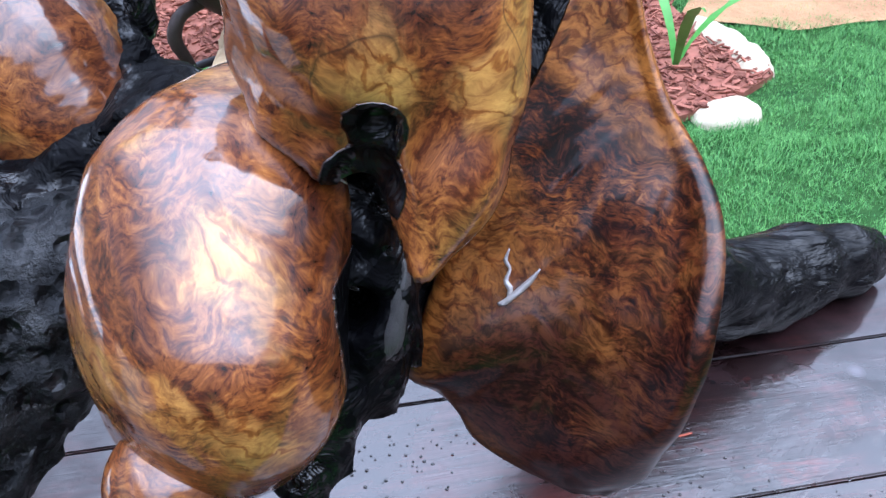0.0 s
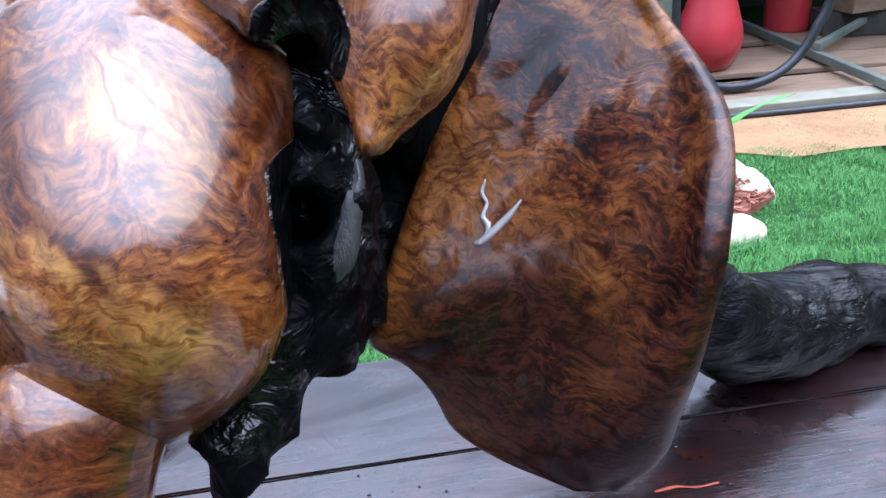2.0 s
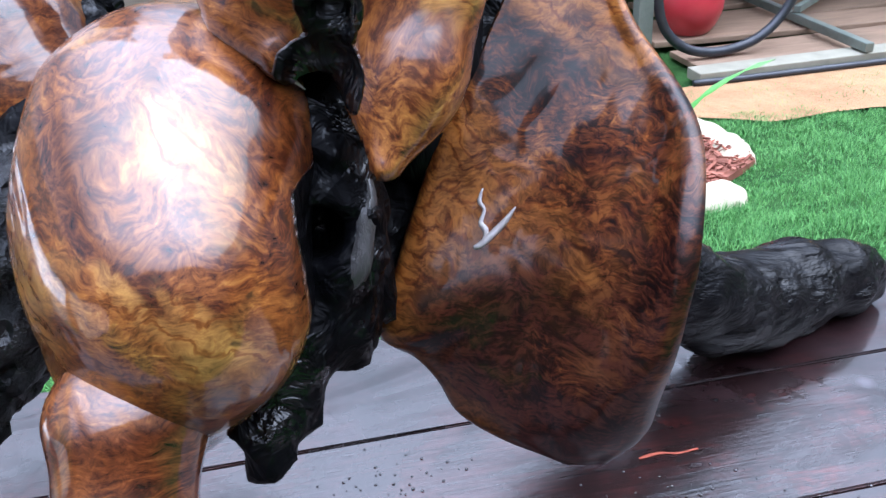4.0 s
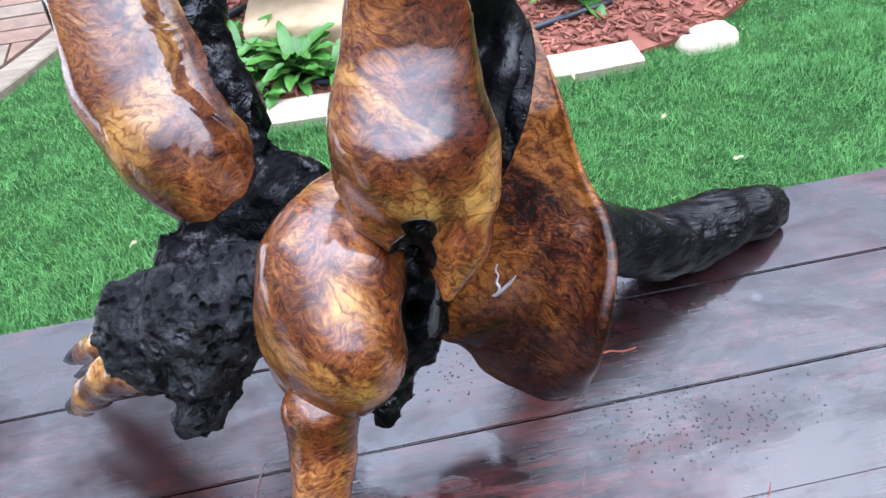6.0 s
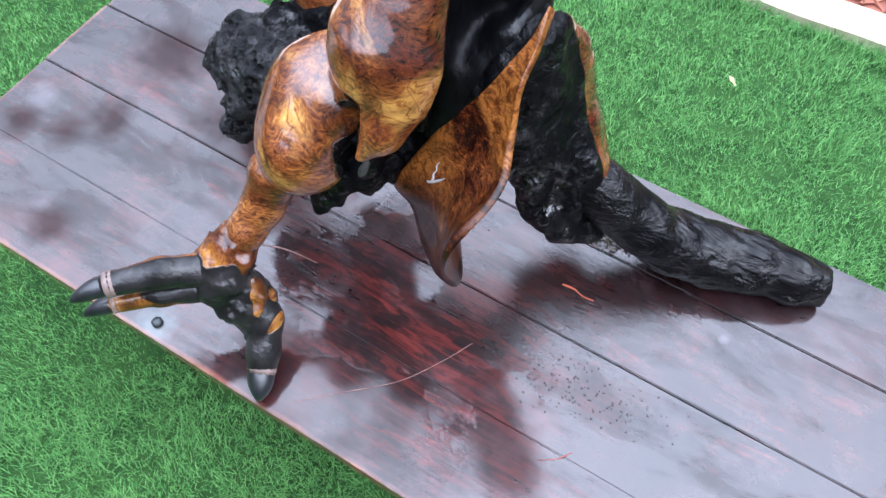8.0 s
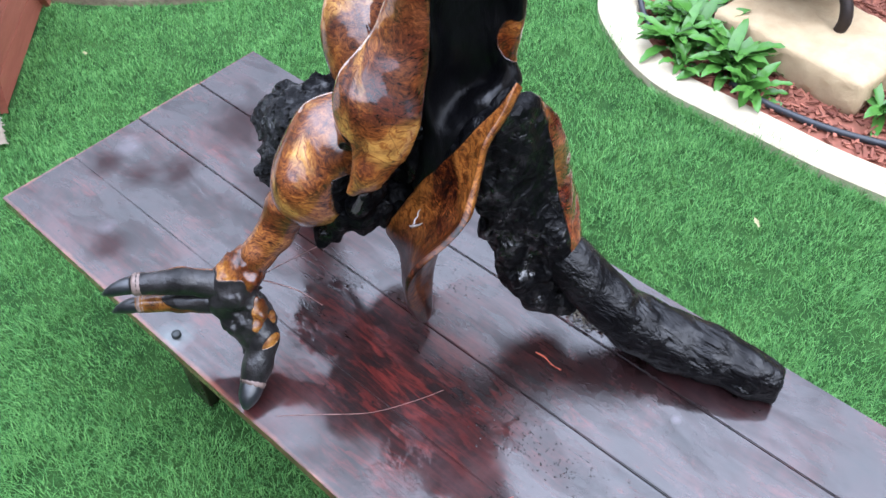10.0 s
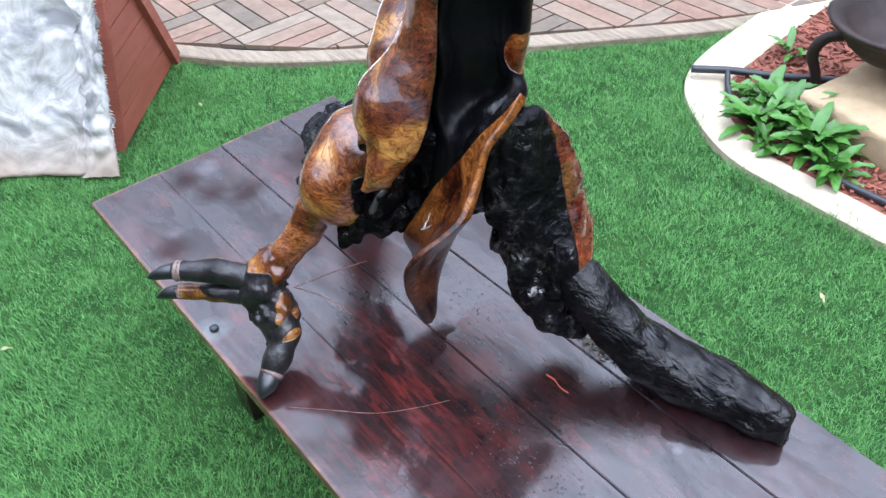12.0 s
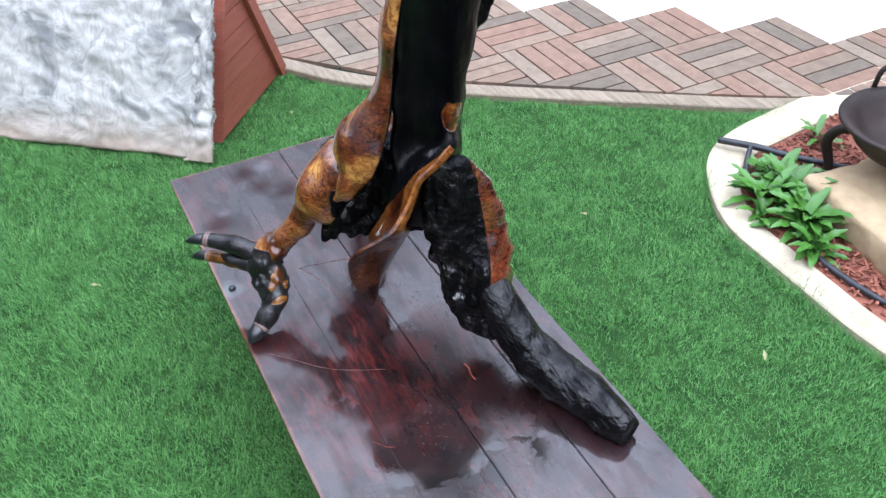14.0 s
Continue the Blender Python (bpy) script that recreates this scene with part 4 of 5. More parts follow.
TAIL = [(0.862, 0.406, 0.566, 0.027), (0.883, 0.411, 0.545, 0.0315), (0.91, 0.416, 0.52, 0.033), (0.945, 0.424, 0.493, 0.035), (0.985, 0.44, 0.465, 0.038), (1.03, 0.458, 0.448, 0.039), (1.08, 0.475, 0.443, 0.037), (1.13, 0.489, 0.437, 0.031), (1.172, 0.503, 0.431, 0.026)]


def tail_field(P):
    d = chain(P, TAIL, 0.02)
    d = smax(d, (P[:, 0] - 1.176) * 0.96 + (P[:, 1] - 0.504) * 0.28, 0.008)
    along = np.array([0.25, 1, 1])
    rough = np.clip((P[:, 0] - 0.93) / 0.06, 0.15, 1)
    return d + rough * (0.0034 * rough_noise(P * along, 0.02, 45, 5) + 0.002 * lattice_noise(P, 0.05, 46))


piece("tail", skin("tail", tail_field, (0.82, 0.35, 0.38), (1.22, 0.57, 0.6), 0.004, TAIL_CHAR), "burnt black log tail lying on the planks", False)

# second lobe and its stem
SECOND = [(0.535, 0.66, 1.42, 0.055), (0.512, 0.57, 1.14, 0.057), (0.5, 0.515, 0.97, 0.058), (0.5, 0.465, 0.86, 0.059), (0.508, 0.42, 0.805, 0.06), (0.526, 0.378, 0.765, 0.053), (0.552, 0.35, 0.732, 0.042)]


def second_field(P):
    d = chain(P, SECOND, 0.03) + 0.004 * lattice_noise(P, 0.06, 51)
    return smax(d, -ball(P, (0.436, 0.44, 0.85), (0.02, 0.022, 0.032)), 0.008)


def second_char(P):
    knot = np.clip(1.5 - ball(P, (0.436, 0.44, 0.85), (0.02, 0.022, 0.032)) / 0.004, 0, 1)
    return np.maximum(knot, np.clip((P[:, 0] - 0.572) / 0.015 + (0.722 - P[:, 2]) / 0.015, 0, 1))


piece("second_lobe", skin("second_lobe", second_field, (0.38, 0.26, 0.66), (0.64, 0.76, 1.5), 0.005, BURL, second_char), "polished burl lobe streaked amber, with a burnt edge")


def stump_char(P):
    return np.clip((0.59 - P[:, 0]) / 0.02 - np.clip((P[:, 1] - 0.355) / 0.015, 0, 1), 0, 1)


def stump_field(P):
    d = chain(P, [(0.57, 0.285, 0.68, 0.034), (0.51, 0.294, 0.652, 0.048), (0.45, 0.308, 0.622, 0.055)], 0.03)
    d = smin(d, chain(P, [(0.5, 0.265, 0.63, 0.036), (0.485, 0.24, 0.6, 0.024), (0.469, 0.237, 0.576, 0.013)], 0.02), 0.03)
    d = smax(d, -(P[:, 0] - 0.402) * 0.95 - (P[:, 2] - 0.63) * 0.2, 0.012)
    return d + 0.007 * rough_noise(P, 0.024, 55, 5) + 0.004 * np.abs(lattice_noise(P, 0.011, 57))


piece("stump", skin("stump", stump_field, (0.36, 0.18, 0.54), (0.64, 0.4, 0.76), 0.0036, MAROON, stump_char), "porous charred black stump end", False)
for rows, claw, seed in (([(0.43, 0.305, 0.58, 0.022), (0.385, 0.33, 0.548, 0.021), (0.352, 0.347, 0.508, 0.0175), (0.336, 0.354, 0.487, 0.0145)], [(0.337, 0.354, 0.489, 0.0135), (0.318, 0.366, 0.47, 0.0105), (0.304, 0.375, 0.458, 0.002)], 61),
                         ([(0.42, 0.36, 0.565, 0.018), (0.36, 0.405, 0.515, 0.0155), (0.324, 0.431, 0.479, 0.0135)], [(0.326, 0.43, 0.481, 0.0125), (0.306, 0.442, 0.462, 0.0095), (0.29, 0.45, 0.45, 0.002)], 62),
                         ([(0.4, 0.34, 0.55, 0.014), (0.352, 0.385, 0.5, 0.011)], [(0.353, 0.384, 0.501, 0.0105), (0.33, 0.4, 0.48, 0.008), (0.312, 0.41, 0.466, 0.002)], 63)):
    lo, hi = np.min(np.array(rows)[:, :3], 0) - 0.04, np.max(np.array(rows)[:, :3], 0) + 0.04
    t = piece("toe", skin("toe", lambda P: chain(P, rows, 0.01) + 0.0015 * lattice_noise(P, 0.02, seed), lo, hi, 0.0035, BURL), "polished orange carved toe", False)
    vs, fs = tube(spline(claw, 8), 10)
    part("claw", as_mesh("claw", vs, fs, NAIL), NAIL, t, "black carved claw")

# ---- deck of slatted tiles ----
EDGE = [(-2.2, 0.04), (-1.262, 0.668), (-0.845, 1.018), (-0.197, 1.886), (-0.003, 2.18), (0.26, 2.74)]


def clip_half(poly, a, b):
    """The part of a polygon to the left of the line a -> b."""
    out = []
    side = lambda p: (b[0] - a[0]) * (p[1] - a[1]) - (b[1] - a[1]) * (p[0] - a[0])
    for p, q in zip(poly, poly[1:] + poly[:1]):
        sp, sq = side(p), side(q)
        if sp >= 0:
            out.append(p)
        if (sp > 0) != (sq > 0) and sp != sq:
            f = sp / (sp - sq)
            out.append((p[0] + f * (q[0] - p[0]), p[1] + f * (q[1] - p[1])))
    return out


def prism(poly, z0, z1):
    n = len(poly)
    vs = [(x, y, z0) for x, y in poly] + [(x, y, z1) for x, y in poly]
    fs = [tuple(range(n - 1, -1, -1)), tuple(range(n, 2 * n))]
    fs += [(i, (i + 1) % n, n + (i + 1) % n, n + i) for i in range(n)]
    return vs, fs


def build_deck():
    bed = [(-4.5, 0.04), *EDGE, (0.26, 4.0), (-4.5, 4.0)]
    vs, fs = prism(bed, -0.05, 0.004)
    deck = structure(part("pavement", as_mesh("pavement", vs, fs, WHITE_FLOOR, False), WHITE_FLOOR), "white paving with terracotta slat tiles along the lawn", "pavement")
    size, x0, y0 = 0.293, -0.841, 1.715
    for i in range(-5, 6):
        for j in range(-6, 7):
            if j - i > 1:
                continue
            bx, by = x0 + i * size, y0 + j * size
            if bx > 0.2 or by > 3.2 or bx < -2.4:
                continue
            tile = [(bx, by), (bx + size, by), (bx + size, by + size), (bx, by + size)]
            for a, b in zip(EDGE[:-1], EDGE[1:]):
                tile = clip_half(tile, a, b) if len(tile) > 2 else []
            if len(tile) < 3:
                continue
            vs, fs = prism(tile, 0.003, 0.0088)
            part("tile_backing", as_mesh("tile_backing", vs, fs, PIPE, False), PIPE, deck)
            for k in range(4):
                w = size / 4
                if (i + j) % 2 == 0:
                    x, y, sx, sy = bx + k * w, by, w, size
                else:
                    x, y, sx, sy = bx, by + k * w, size, w
                g = 0.0038
                poly = [(x + g, y + g), (x + sx - g, y + g), (x + sx - g, y + sy - g), (x + g, y + sy - g)]
                for a, b in zip(EDGE[:-1], EDGE[1:]):
                    poly = clip_half(poly, a, b)
                    if len(poly) < 3:
                        break
                if len(poly) < 3:
                    continue
                area = 0.5 * abs(sum(p[0] * q[1] - q[0] * p[1] for p, q in zip(poly, poly[1:] + poly[:1])))
                if area < 2e-4:
                    continue
                dz = 0.0015 * noise.noise(Vector((x * 9, y * 9, 1)))
                vs, fs = prism(poly, 0.009, 0.024 + dz)
                part("slat", as_mesh("slat", vs, fs, SLAT, False), SLAT, deck)
    return deck


build_deck()


def ribbon(path, width, z0, z1, left=0.0):
    """A solid strip along a path of (x, y), offset to its left."""
    p = np.array(path, float)
    d = np.gradient(p, axis=0)
    d /= np.linalg.norm(d, axis=1)[:, None]
    nrm = np.stack([-d[:, 1], d[:, 0]], 1)
    a, b = p + nrm * left, p + nrm * (left - width)
    vs, fs = [], []
    for q, r in zip(a, b):
        vs += [(*q, z0), (*q, z1 - 0.004), (*(q + (r - q) * 0.06), z1), (*(r + (q - r) * 0.06), z1), (*r, z1 - 0.004), (*r, z0)]
    n = 6
    for i in range(len(p) - 1):
        for k in range(n):
            j = (k + 1) % n
            fs.append((i * n + k, i * n + j, (i + 1) * n + j, (i + 1) * n + k))
    fs.append(tuple(range(n - 1, -1, -1)))
    fs.append(tuple((len(p) - 1) * n + k for k in range(n)))
    return vs, fs


edging = spline(EDGE[:5], 40)
vs, fs = ribbon(edging, 0.075, -0.03, 0.02, -0.002)
structure(part("edging", as_mesh("edging", vs, fs, TIMBER, False), TIMBER), "weathered timber edging between lawn and tiles", "edging")

# ---- garden bed ----
KERB = spline([(0.03, 2.75), (0.052, 2.42), (0.076, 2.14), (0.102, 1.93), (0.128, 1.79), (0.175, 1.69), (0.25, 1.61), (0.335, 1.552), (0.42, 1.512), (0.5, 1.492), (0.6, 1.487), (0.75, 1.481), (0.92, 1.475), (1.1, 1.485), (1.25, 1.484), (1.39, 1.49)], 98)
kerb = structure(new("kerb"), "cream concrete kerb round the mulch bed", "kerb")
WIDE = np.interp(np.arange(98), (20, 42), (0.145, 0.094))[:, None]  # broader along the tiles
for a, b in ((0, 31), (30, 59), (58, 98)):
    vs, fs = ribbon(KERB[a:b], WIDE[a:b], -0.04, 0.022 + 0.0008 * (a > 0), WIDE[a:b] / 2)
    part("kerb_block", as_mesh("kerb_block", vs, fs, CONCRETE, False), CONCRETE, kerb)
# two broken pieces further on
for path in ([(1.545, 1.505), (1.585, 1.515), (1.615, 1.52)], [(1.75, 1.715), (1.758, 1.79), (1.745, 1.88), (1.715, 1.98)]):
    rows = [(x, y, -0.016, 0.05) for x, y in path]
    flat = np.array((1, 1, 1.15))
    field = lambda P: chain(P * flat, rows, 0.03) + 0.008 * rough_noise(P, 0.06, len(path))
    lo, hi = np.min(np.array(path), 0) - 0.09, np.max(np.array(path), 0) + 0.09
    part("kerb_block", skin("kerb_block", field, (*lo, -0.06), (*hi, 0.08), 0.008, CONCRETE), CONCRETE, kerb)

BED = [tuple(p) for p in KERB[::3]] + [(1.58, 1.54), (1.77, 1.665), (1.75, 1.85), (1.7, 2.05), (1.7, 2.65)]
vs, fs = prism(BED, -0.02, 0.012)
structure(part("bed", as_mesh("bed", vs, fs, MULCH, False), MULCH), "red-brown bark mulch garden bed", "garden bed")


def inside(poly, x, y):
    hit = False
    for (ax, ay), (bx, by) in zip(poly, poly[1:] + poly[:1]):
        if (ay > y) != (by > y) and x < (bx - ax) * (y - ay) / (by - ay) + ax:
            hit = not hit
    return hit


def chips(name, count, poly, box, material, label):
    rng = random.Random(5)
    vs, fs = [], []
    while len(fs) < count * 6:
        x, y = rng.uniform(box[0], box[2]), rng.uniform(box[1], box[3])
        if not inside(poly, x, y) or np.min(np.hypot(KERB[:, 0] - x, KERB[:, 1] - y)) < (0.085 if y > 1.68 and x < 0.3 else 0.062):
            continue
        m = pose(x, y, 0.014 + rng.uniform(0, 0.01), rng.gauss(0, 16), rng.gauss(0, 16), rng.uniform(0, 360))
        l, w, h = rng.uniform(0.012, 0.045), rng.uniform(0.004, 0.011), rng.uniform(0.002, 0.005)
        o = len(vs)
        for sx, sy, sz in ((-1, -1, -1), (1, -0.7, -1), (1, 0.7, -1), (-1, 1, -1), (-1, -1, 1), (1, -0.7, 1), (1, 0.7, 1), (-1, 1, 1)):
            vs.append(m @ Vector((sx * l / 2, sy * w / 2, sz * h / 2)))
        fs += [tuple(o + i for i in f) for f in ((3, 2, 1, 0), (4, 5, 6, 7), (0, 1, 5, 4), (1, 2, 6, 5), (2, 3, 7, 6), (3, 0, 4, 7))]
    return tagged(part(name, as_mesh(name, vs, fs, material, False), material), label, "mulch", kind="stuff")


def shavings(count):
    """Pale wood shavings and grit in the notch between flank and tail."""
    rng = random.Random(17)
    vs, fs = [], []
    for k in range(count):
        u = rng.random()
        x, y = 0.875 + 0.06 * u + rng.gauss(0, 0.008), 0.435 + 0.004 * u + rng.gauss(0, 0.007)
        m = pose(x, y, TOP + 0.0035, rng.gauss(0, 12), rng.gauss(0, 12), rng.uniform(0, 360))
        l, w = rng.uniform(0.001, 0.004), rng.uniform(0.0006, 0.0016)
        o = len(vs)
        vs += [m @ Vector(p) for p in ((-l, -w, 0), (0, -w, 0.0012), (l, -w * 0.6, 0), (l, w * 0.6, 0.0006), (0, w, 0.0018), (-l, w, 0.0006))]
        fs += [(o, o + 1, o + 4, o + 5), (o + 1, o + 2, o + 3, o + 4)]
    return tagged(part("shavings", as_mesh("shavings", vs, fs, SHAVING, False), SHAVING), "pale wood shavings and grit on the table top", "shavings", kind="stuff")


shavings(140)


def drops(count):
    """Beads of water on the varnish."""
    rng = random.Random(23)
    vs, fs = [], []
    for k in range(count):
        cx, cy, rx, ry = ((0.98, 0.222, 0.035, 0.02), (1.03, 0.236, 0.04, 0.018), (0.95, 0.225, 0.03, 0.02), (0.7, 0.36, 0.03, 0.02), (0.9, 0.3, 0.05, 0.03), (0.93, 0.24, 0.05, 0.025))[k % 6]
        x, y, r = cx + rng.gauss(0, rx), cy + rng.gauss(0, ry), rng.uniform(0.0004, 0.0013)
        o = len(vs)
        for f, h in ((1.0, 0.0), (0.8, 0.32), (0.4, 0.5)):
            vs += [(x + r * f * math.cos(a * math.pi / 3.5) * 1.2, y + r * f * math.sin(a * math.pi / 3.5), TOP + 0.0006 + r * h) for a in range(7)]
        for j in (0, 7):
            fs += [(o + j + a, o + j + (a + 1) % 7, o + j + 7 + (a + 1) % 7, o + j + 7 + a) for a in range(7)]
        fs.append(tuple(o + 14 + a for a in range(7)))
    return tagged(part("water_drops", as_mesh("water_drops", vs, fs, WATER), WATER), "small beads of water on the varnished table", "water drops", kind="stuff")


drops(330)


def fallen_leaves():
    rng = random.Random(31)
    vs, fs = [], []
    for x, y in LITTER:
        leaf_blade(vs, fs, (x, y, 0.016), rng.uniform(0, 6.2), rng.uniform(0.02, 0.035), 0.009, 0.1, 0.02, 0.15, 4)
    return tagged(part("fallen_leaves", as_mesh("fallen_leaves", vs, fs, DRY), DRY), "pale dry leaves lying on the lawn", "leaves", kind="stuff")


chips("mulch", 6500, BED, (0.05, 1.44, 1.85, 2.75), MULCH, "red-brown shredded bark mulch chips in the bed")


# ---- lawn ----
def lawn(count):
    rng = np.random.default_rng(3)
    xy = rng.uniform((-1.9, -0.8), (2.75, 2.2), (count, 2))
    keep = np.ones(count, bool)
    for poly in ([*BED], [(-4.5, 0.04), *EDGE, (0.26, 4.0), (-4.5, 4.0)], [(-0.77, 0.277), (-1.18, 0.632), (-1.65, 0.1), (-1.2, -0.4)]):
        px, py = xy[:, 0], xy[:, 1]
        hit = np.zeros(count, bool)
        for (ax, ay), (bx, by) in zip(poly, poly[1:] + poly[:1]):
            if ay == by:
                continue
            c = ((ay > py) != (by > py)) & (px < (bx - ax) * (py - ay) / (by - ay) + ax)
            hit ^= c
        keep &= ~hit
    near = np.full(count, 9.0)
    for q in KERB[::3]:
        near = np.minimum(near, np.hypot(xy[:, 0] - q[0], xy[:, 1] - q[1]))
    keep &= near > 0.028 + 0.016 * lattice_noise(np.c_[xy, np.zeros(count)], 0.06, 12)
    soil = ((xy[:, 0] - 2.35) / 0.64) ** 2 + ((xy[:, 1] - 2.12) / 0.19) ** 2
    P3 = np.c_[xy, np.zeros(count)]
    soil = soil + 0.5 * lattice_noise(P3, 0.15, 4)
    keep &= (soil > 0.9) | (rng.random(count) < 0.14)
    keep &= ~((xy[:, 1] > 2.2) & (xy[:, 0] > 1.75))
    keep &= rng.random(count) < 0.8 + 0.6 * rough_noise(P3, 0.04, 14, 3)  # thin between the tufts
    xy = xy[keep]
    n = len(xy)
    P3 = np.c_[xy, np.zeros(n)]
    tuft = rough_noise(P3, 0.12, 6, 3)
    length = rng.uniform(0.007, 0.019, n) * (1 + 0.5 * tuft)
    length *= np.where(near[keep] < 0.085, 1.8, 1.0) * np.interp(xy[:, 1], (-0.3, 0.1), (1.5, 1.0))
    turn = rng.uniform(0, 2 * np.pi, n)
    wind = np.stack([lattice_noise(P3, 0.1, 8), lattice_noise(P3, 0.1, 9)], 1) * 0.3
    lean = np.stack([np.cos(turn), np.sin(turn)], 1) * rng.uniform(0.1, 1.25, n)[:, None] + wind
    width = rng.uniform(0.0005, 0.0009, n)
    side = np.stack([-np.sin(turn), np.cos(turn)], 1) * width[:, None]
    mid = xy + lean * (length * 0.35)[:, None]
    tip = xy + lean * (length * 0.95)[:, None]
    z = np.sqrt(np.clip(1 - 0.4 * np.sum(lean**2, 1), 0.15, 1))
    V = np.zeros((n, 5, 3))
    V[:, 0, :2], V[:, 1, :2] = xy - side, xy + side
    V[:, 2, :2], V[:, 3, :2] = mid + side * 0.8, mid - side * 0.8
    V[:, 2, 2] = V[:, 3, 2] = 0.6 * length * z
    V[:, 4, :2], V[:, 4, 2] = tip, length * z
    V[:, :, 2] -= 0.0055
    o = np.arange(n)[:, None] * 5
    L = np.hstack([o + [0, 1, 2, 3], o + [3, 2, 4]]).ravel()
    me = bpy.data.meshes.new("grass")
    me.vertices.add(n * 5)
    me.vertices.foreach_set("co", V.ravel())
    me.loops.add(n * 7)
    me.loops.foreach_set("vertex_index", L)
    me.polygons.add(n * 2)
    me.polygons.foreach_set("loop_start", (np.arange(n)[:, None] * 7 + [0, 4]).ravel())
    me.update(calc_edges=True)
    me.materials.append(GRASS)
    return tagged(part("grass", me, GRASS), "short dense green lawn grass", "grass", kind="stuff")


lawn(1200000)


# ---- plants ----
def leaf_blade(vs, fs, at, yaw, length, width, rise, droop, cup=0.25, segments=9):
    o = len(vs)
    c, s = math.cos(yaw), math.sin(yaw)
    for i in range(segments + 1):
        u = i / segments
        w = width * (math.sin(math.pi * min(1, 0.08 + 0.92 * u)) ** 0.62) if u < 1 else 0.001
        r = length * u * math.cos(rise * (1 - 0.4 * u))
        z = length * (u * math.sin(rise) - droop * u * u)
        wave = 0.003 * math.sin(i * 2.3 + yaw * 5)
        for k in (-1, 0, 1):
            vs.append((at[0] + c * r - s * k * w / 2, at[1] + s * r + c * k * w / 2, max(0.004, at[2] + z + abs(k) * w * cup + wave * k)))
    for i in range(segments):
        for k in range(2):
            a = o + i * 3 + k
            fs.append((a, a + 3, a + 4, a + 1))


def broad_plant(at, count, size, seed):
    rng = random.Random(seed)
    p = base("broad_leaf_plant", at, "low clump of broad green leaves in the mulch bed", "plant", "broad leaf plants in the bed")
    for k in range(count):
        vs, fs = [], []
        ring = k / count
        leaf_blade(vs, fs, (at[0] + rng.uniform(-0.02, 0.02), at[1] + rng.uniform(-0.02, 0.02), 0.012 + 0.03 * ring), k * 2.4 + rng.uniform(-0.3, 0.3),
                   size * rng.uniform(0.7, 1.15), size * rng.uniform(0.2, 0.3), 0.3 + 0.75 * ring + rng.uniform(-0.15, 0.15), 0.38 - 0.1 * ring)
        part("leaf", as_mesh("leaf", vs, fs, LEAF), LEAF, p)
    return p


LITTER = [(-0.84, 0.551), (0.904, 1.167), (1.347, 1.218), (1.208, 1.42), (-0.208, -0.261), (0.198, 1.131), (1.46, 1.05)]
fallen_leaves()
for k, (x, y, c, sz) in enumerate(((0.4, 1.63, 22, 0.12), (0.36, 1.74, 20, 0.12), (0.57, 1.64, 30, 0.15), (0.44, 1.7, 20, 0.14), (0.95, 1.72, 12, 0.13), (1.32, 1.78, 12, 0.17), (0.24, 2.02, 8, 0.08), (0.66, 1.585, 14, 0.11), (0.46, 1.56, 10, 0.09), (0.29, 1.72, 9, 0.08))):
    broad_plant((x, y, 0.0), c, sz, 30 + k)


def strap_plant(at, blades, length, seed):
    rng = random.Random(seed)
    p = base("strap_leaf_plant", at, "upright plant with long green strap leaves", "plant")
    for k in range(blades):
        vs, fs = [], []
        leaf_blade(vs, fs, (at[0], at[1], 0.01), k * 2.1 + rng.uniform(-0.3, 0.3), length * rng.uniform(0.7, 1.1), 0.026, 1.3, 0.35, 0.12, 10)
        part("leaf", as_mesh("leaf", vs, fs, STRAP), STRAP, p)


strap_plant((1.55, 1.74, 0.0), 3, 0.4, 71)


# ---- stone slab, cast-iron bowl, pipes ----
def slab_field(P):
    q = np.abs((P - np.array((0.69, 1.84, 0.05))) @ np.array(Euler((0, 0, radians(-8))).to_matrix())) - np.array((0.21, 0.13, 0.04))
    d = np.linalg.norm(np.maximum(q, 0), axis=1) + np.minimum(q.max(1), 0) - 0.02
    return d + 0.006 * rough_noise(P, 0.06, 81)


tagged(part("sandstone_block", skin("sandstone_block", slab_field, (0.45, 1.62, -0.03), (0.99, 2.04, 0.14), 0.01, STONE), STONE), "rounded cream sandstone block in the mulch bed", "stone")


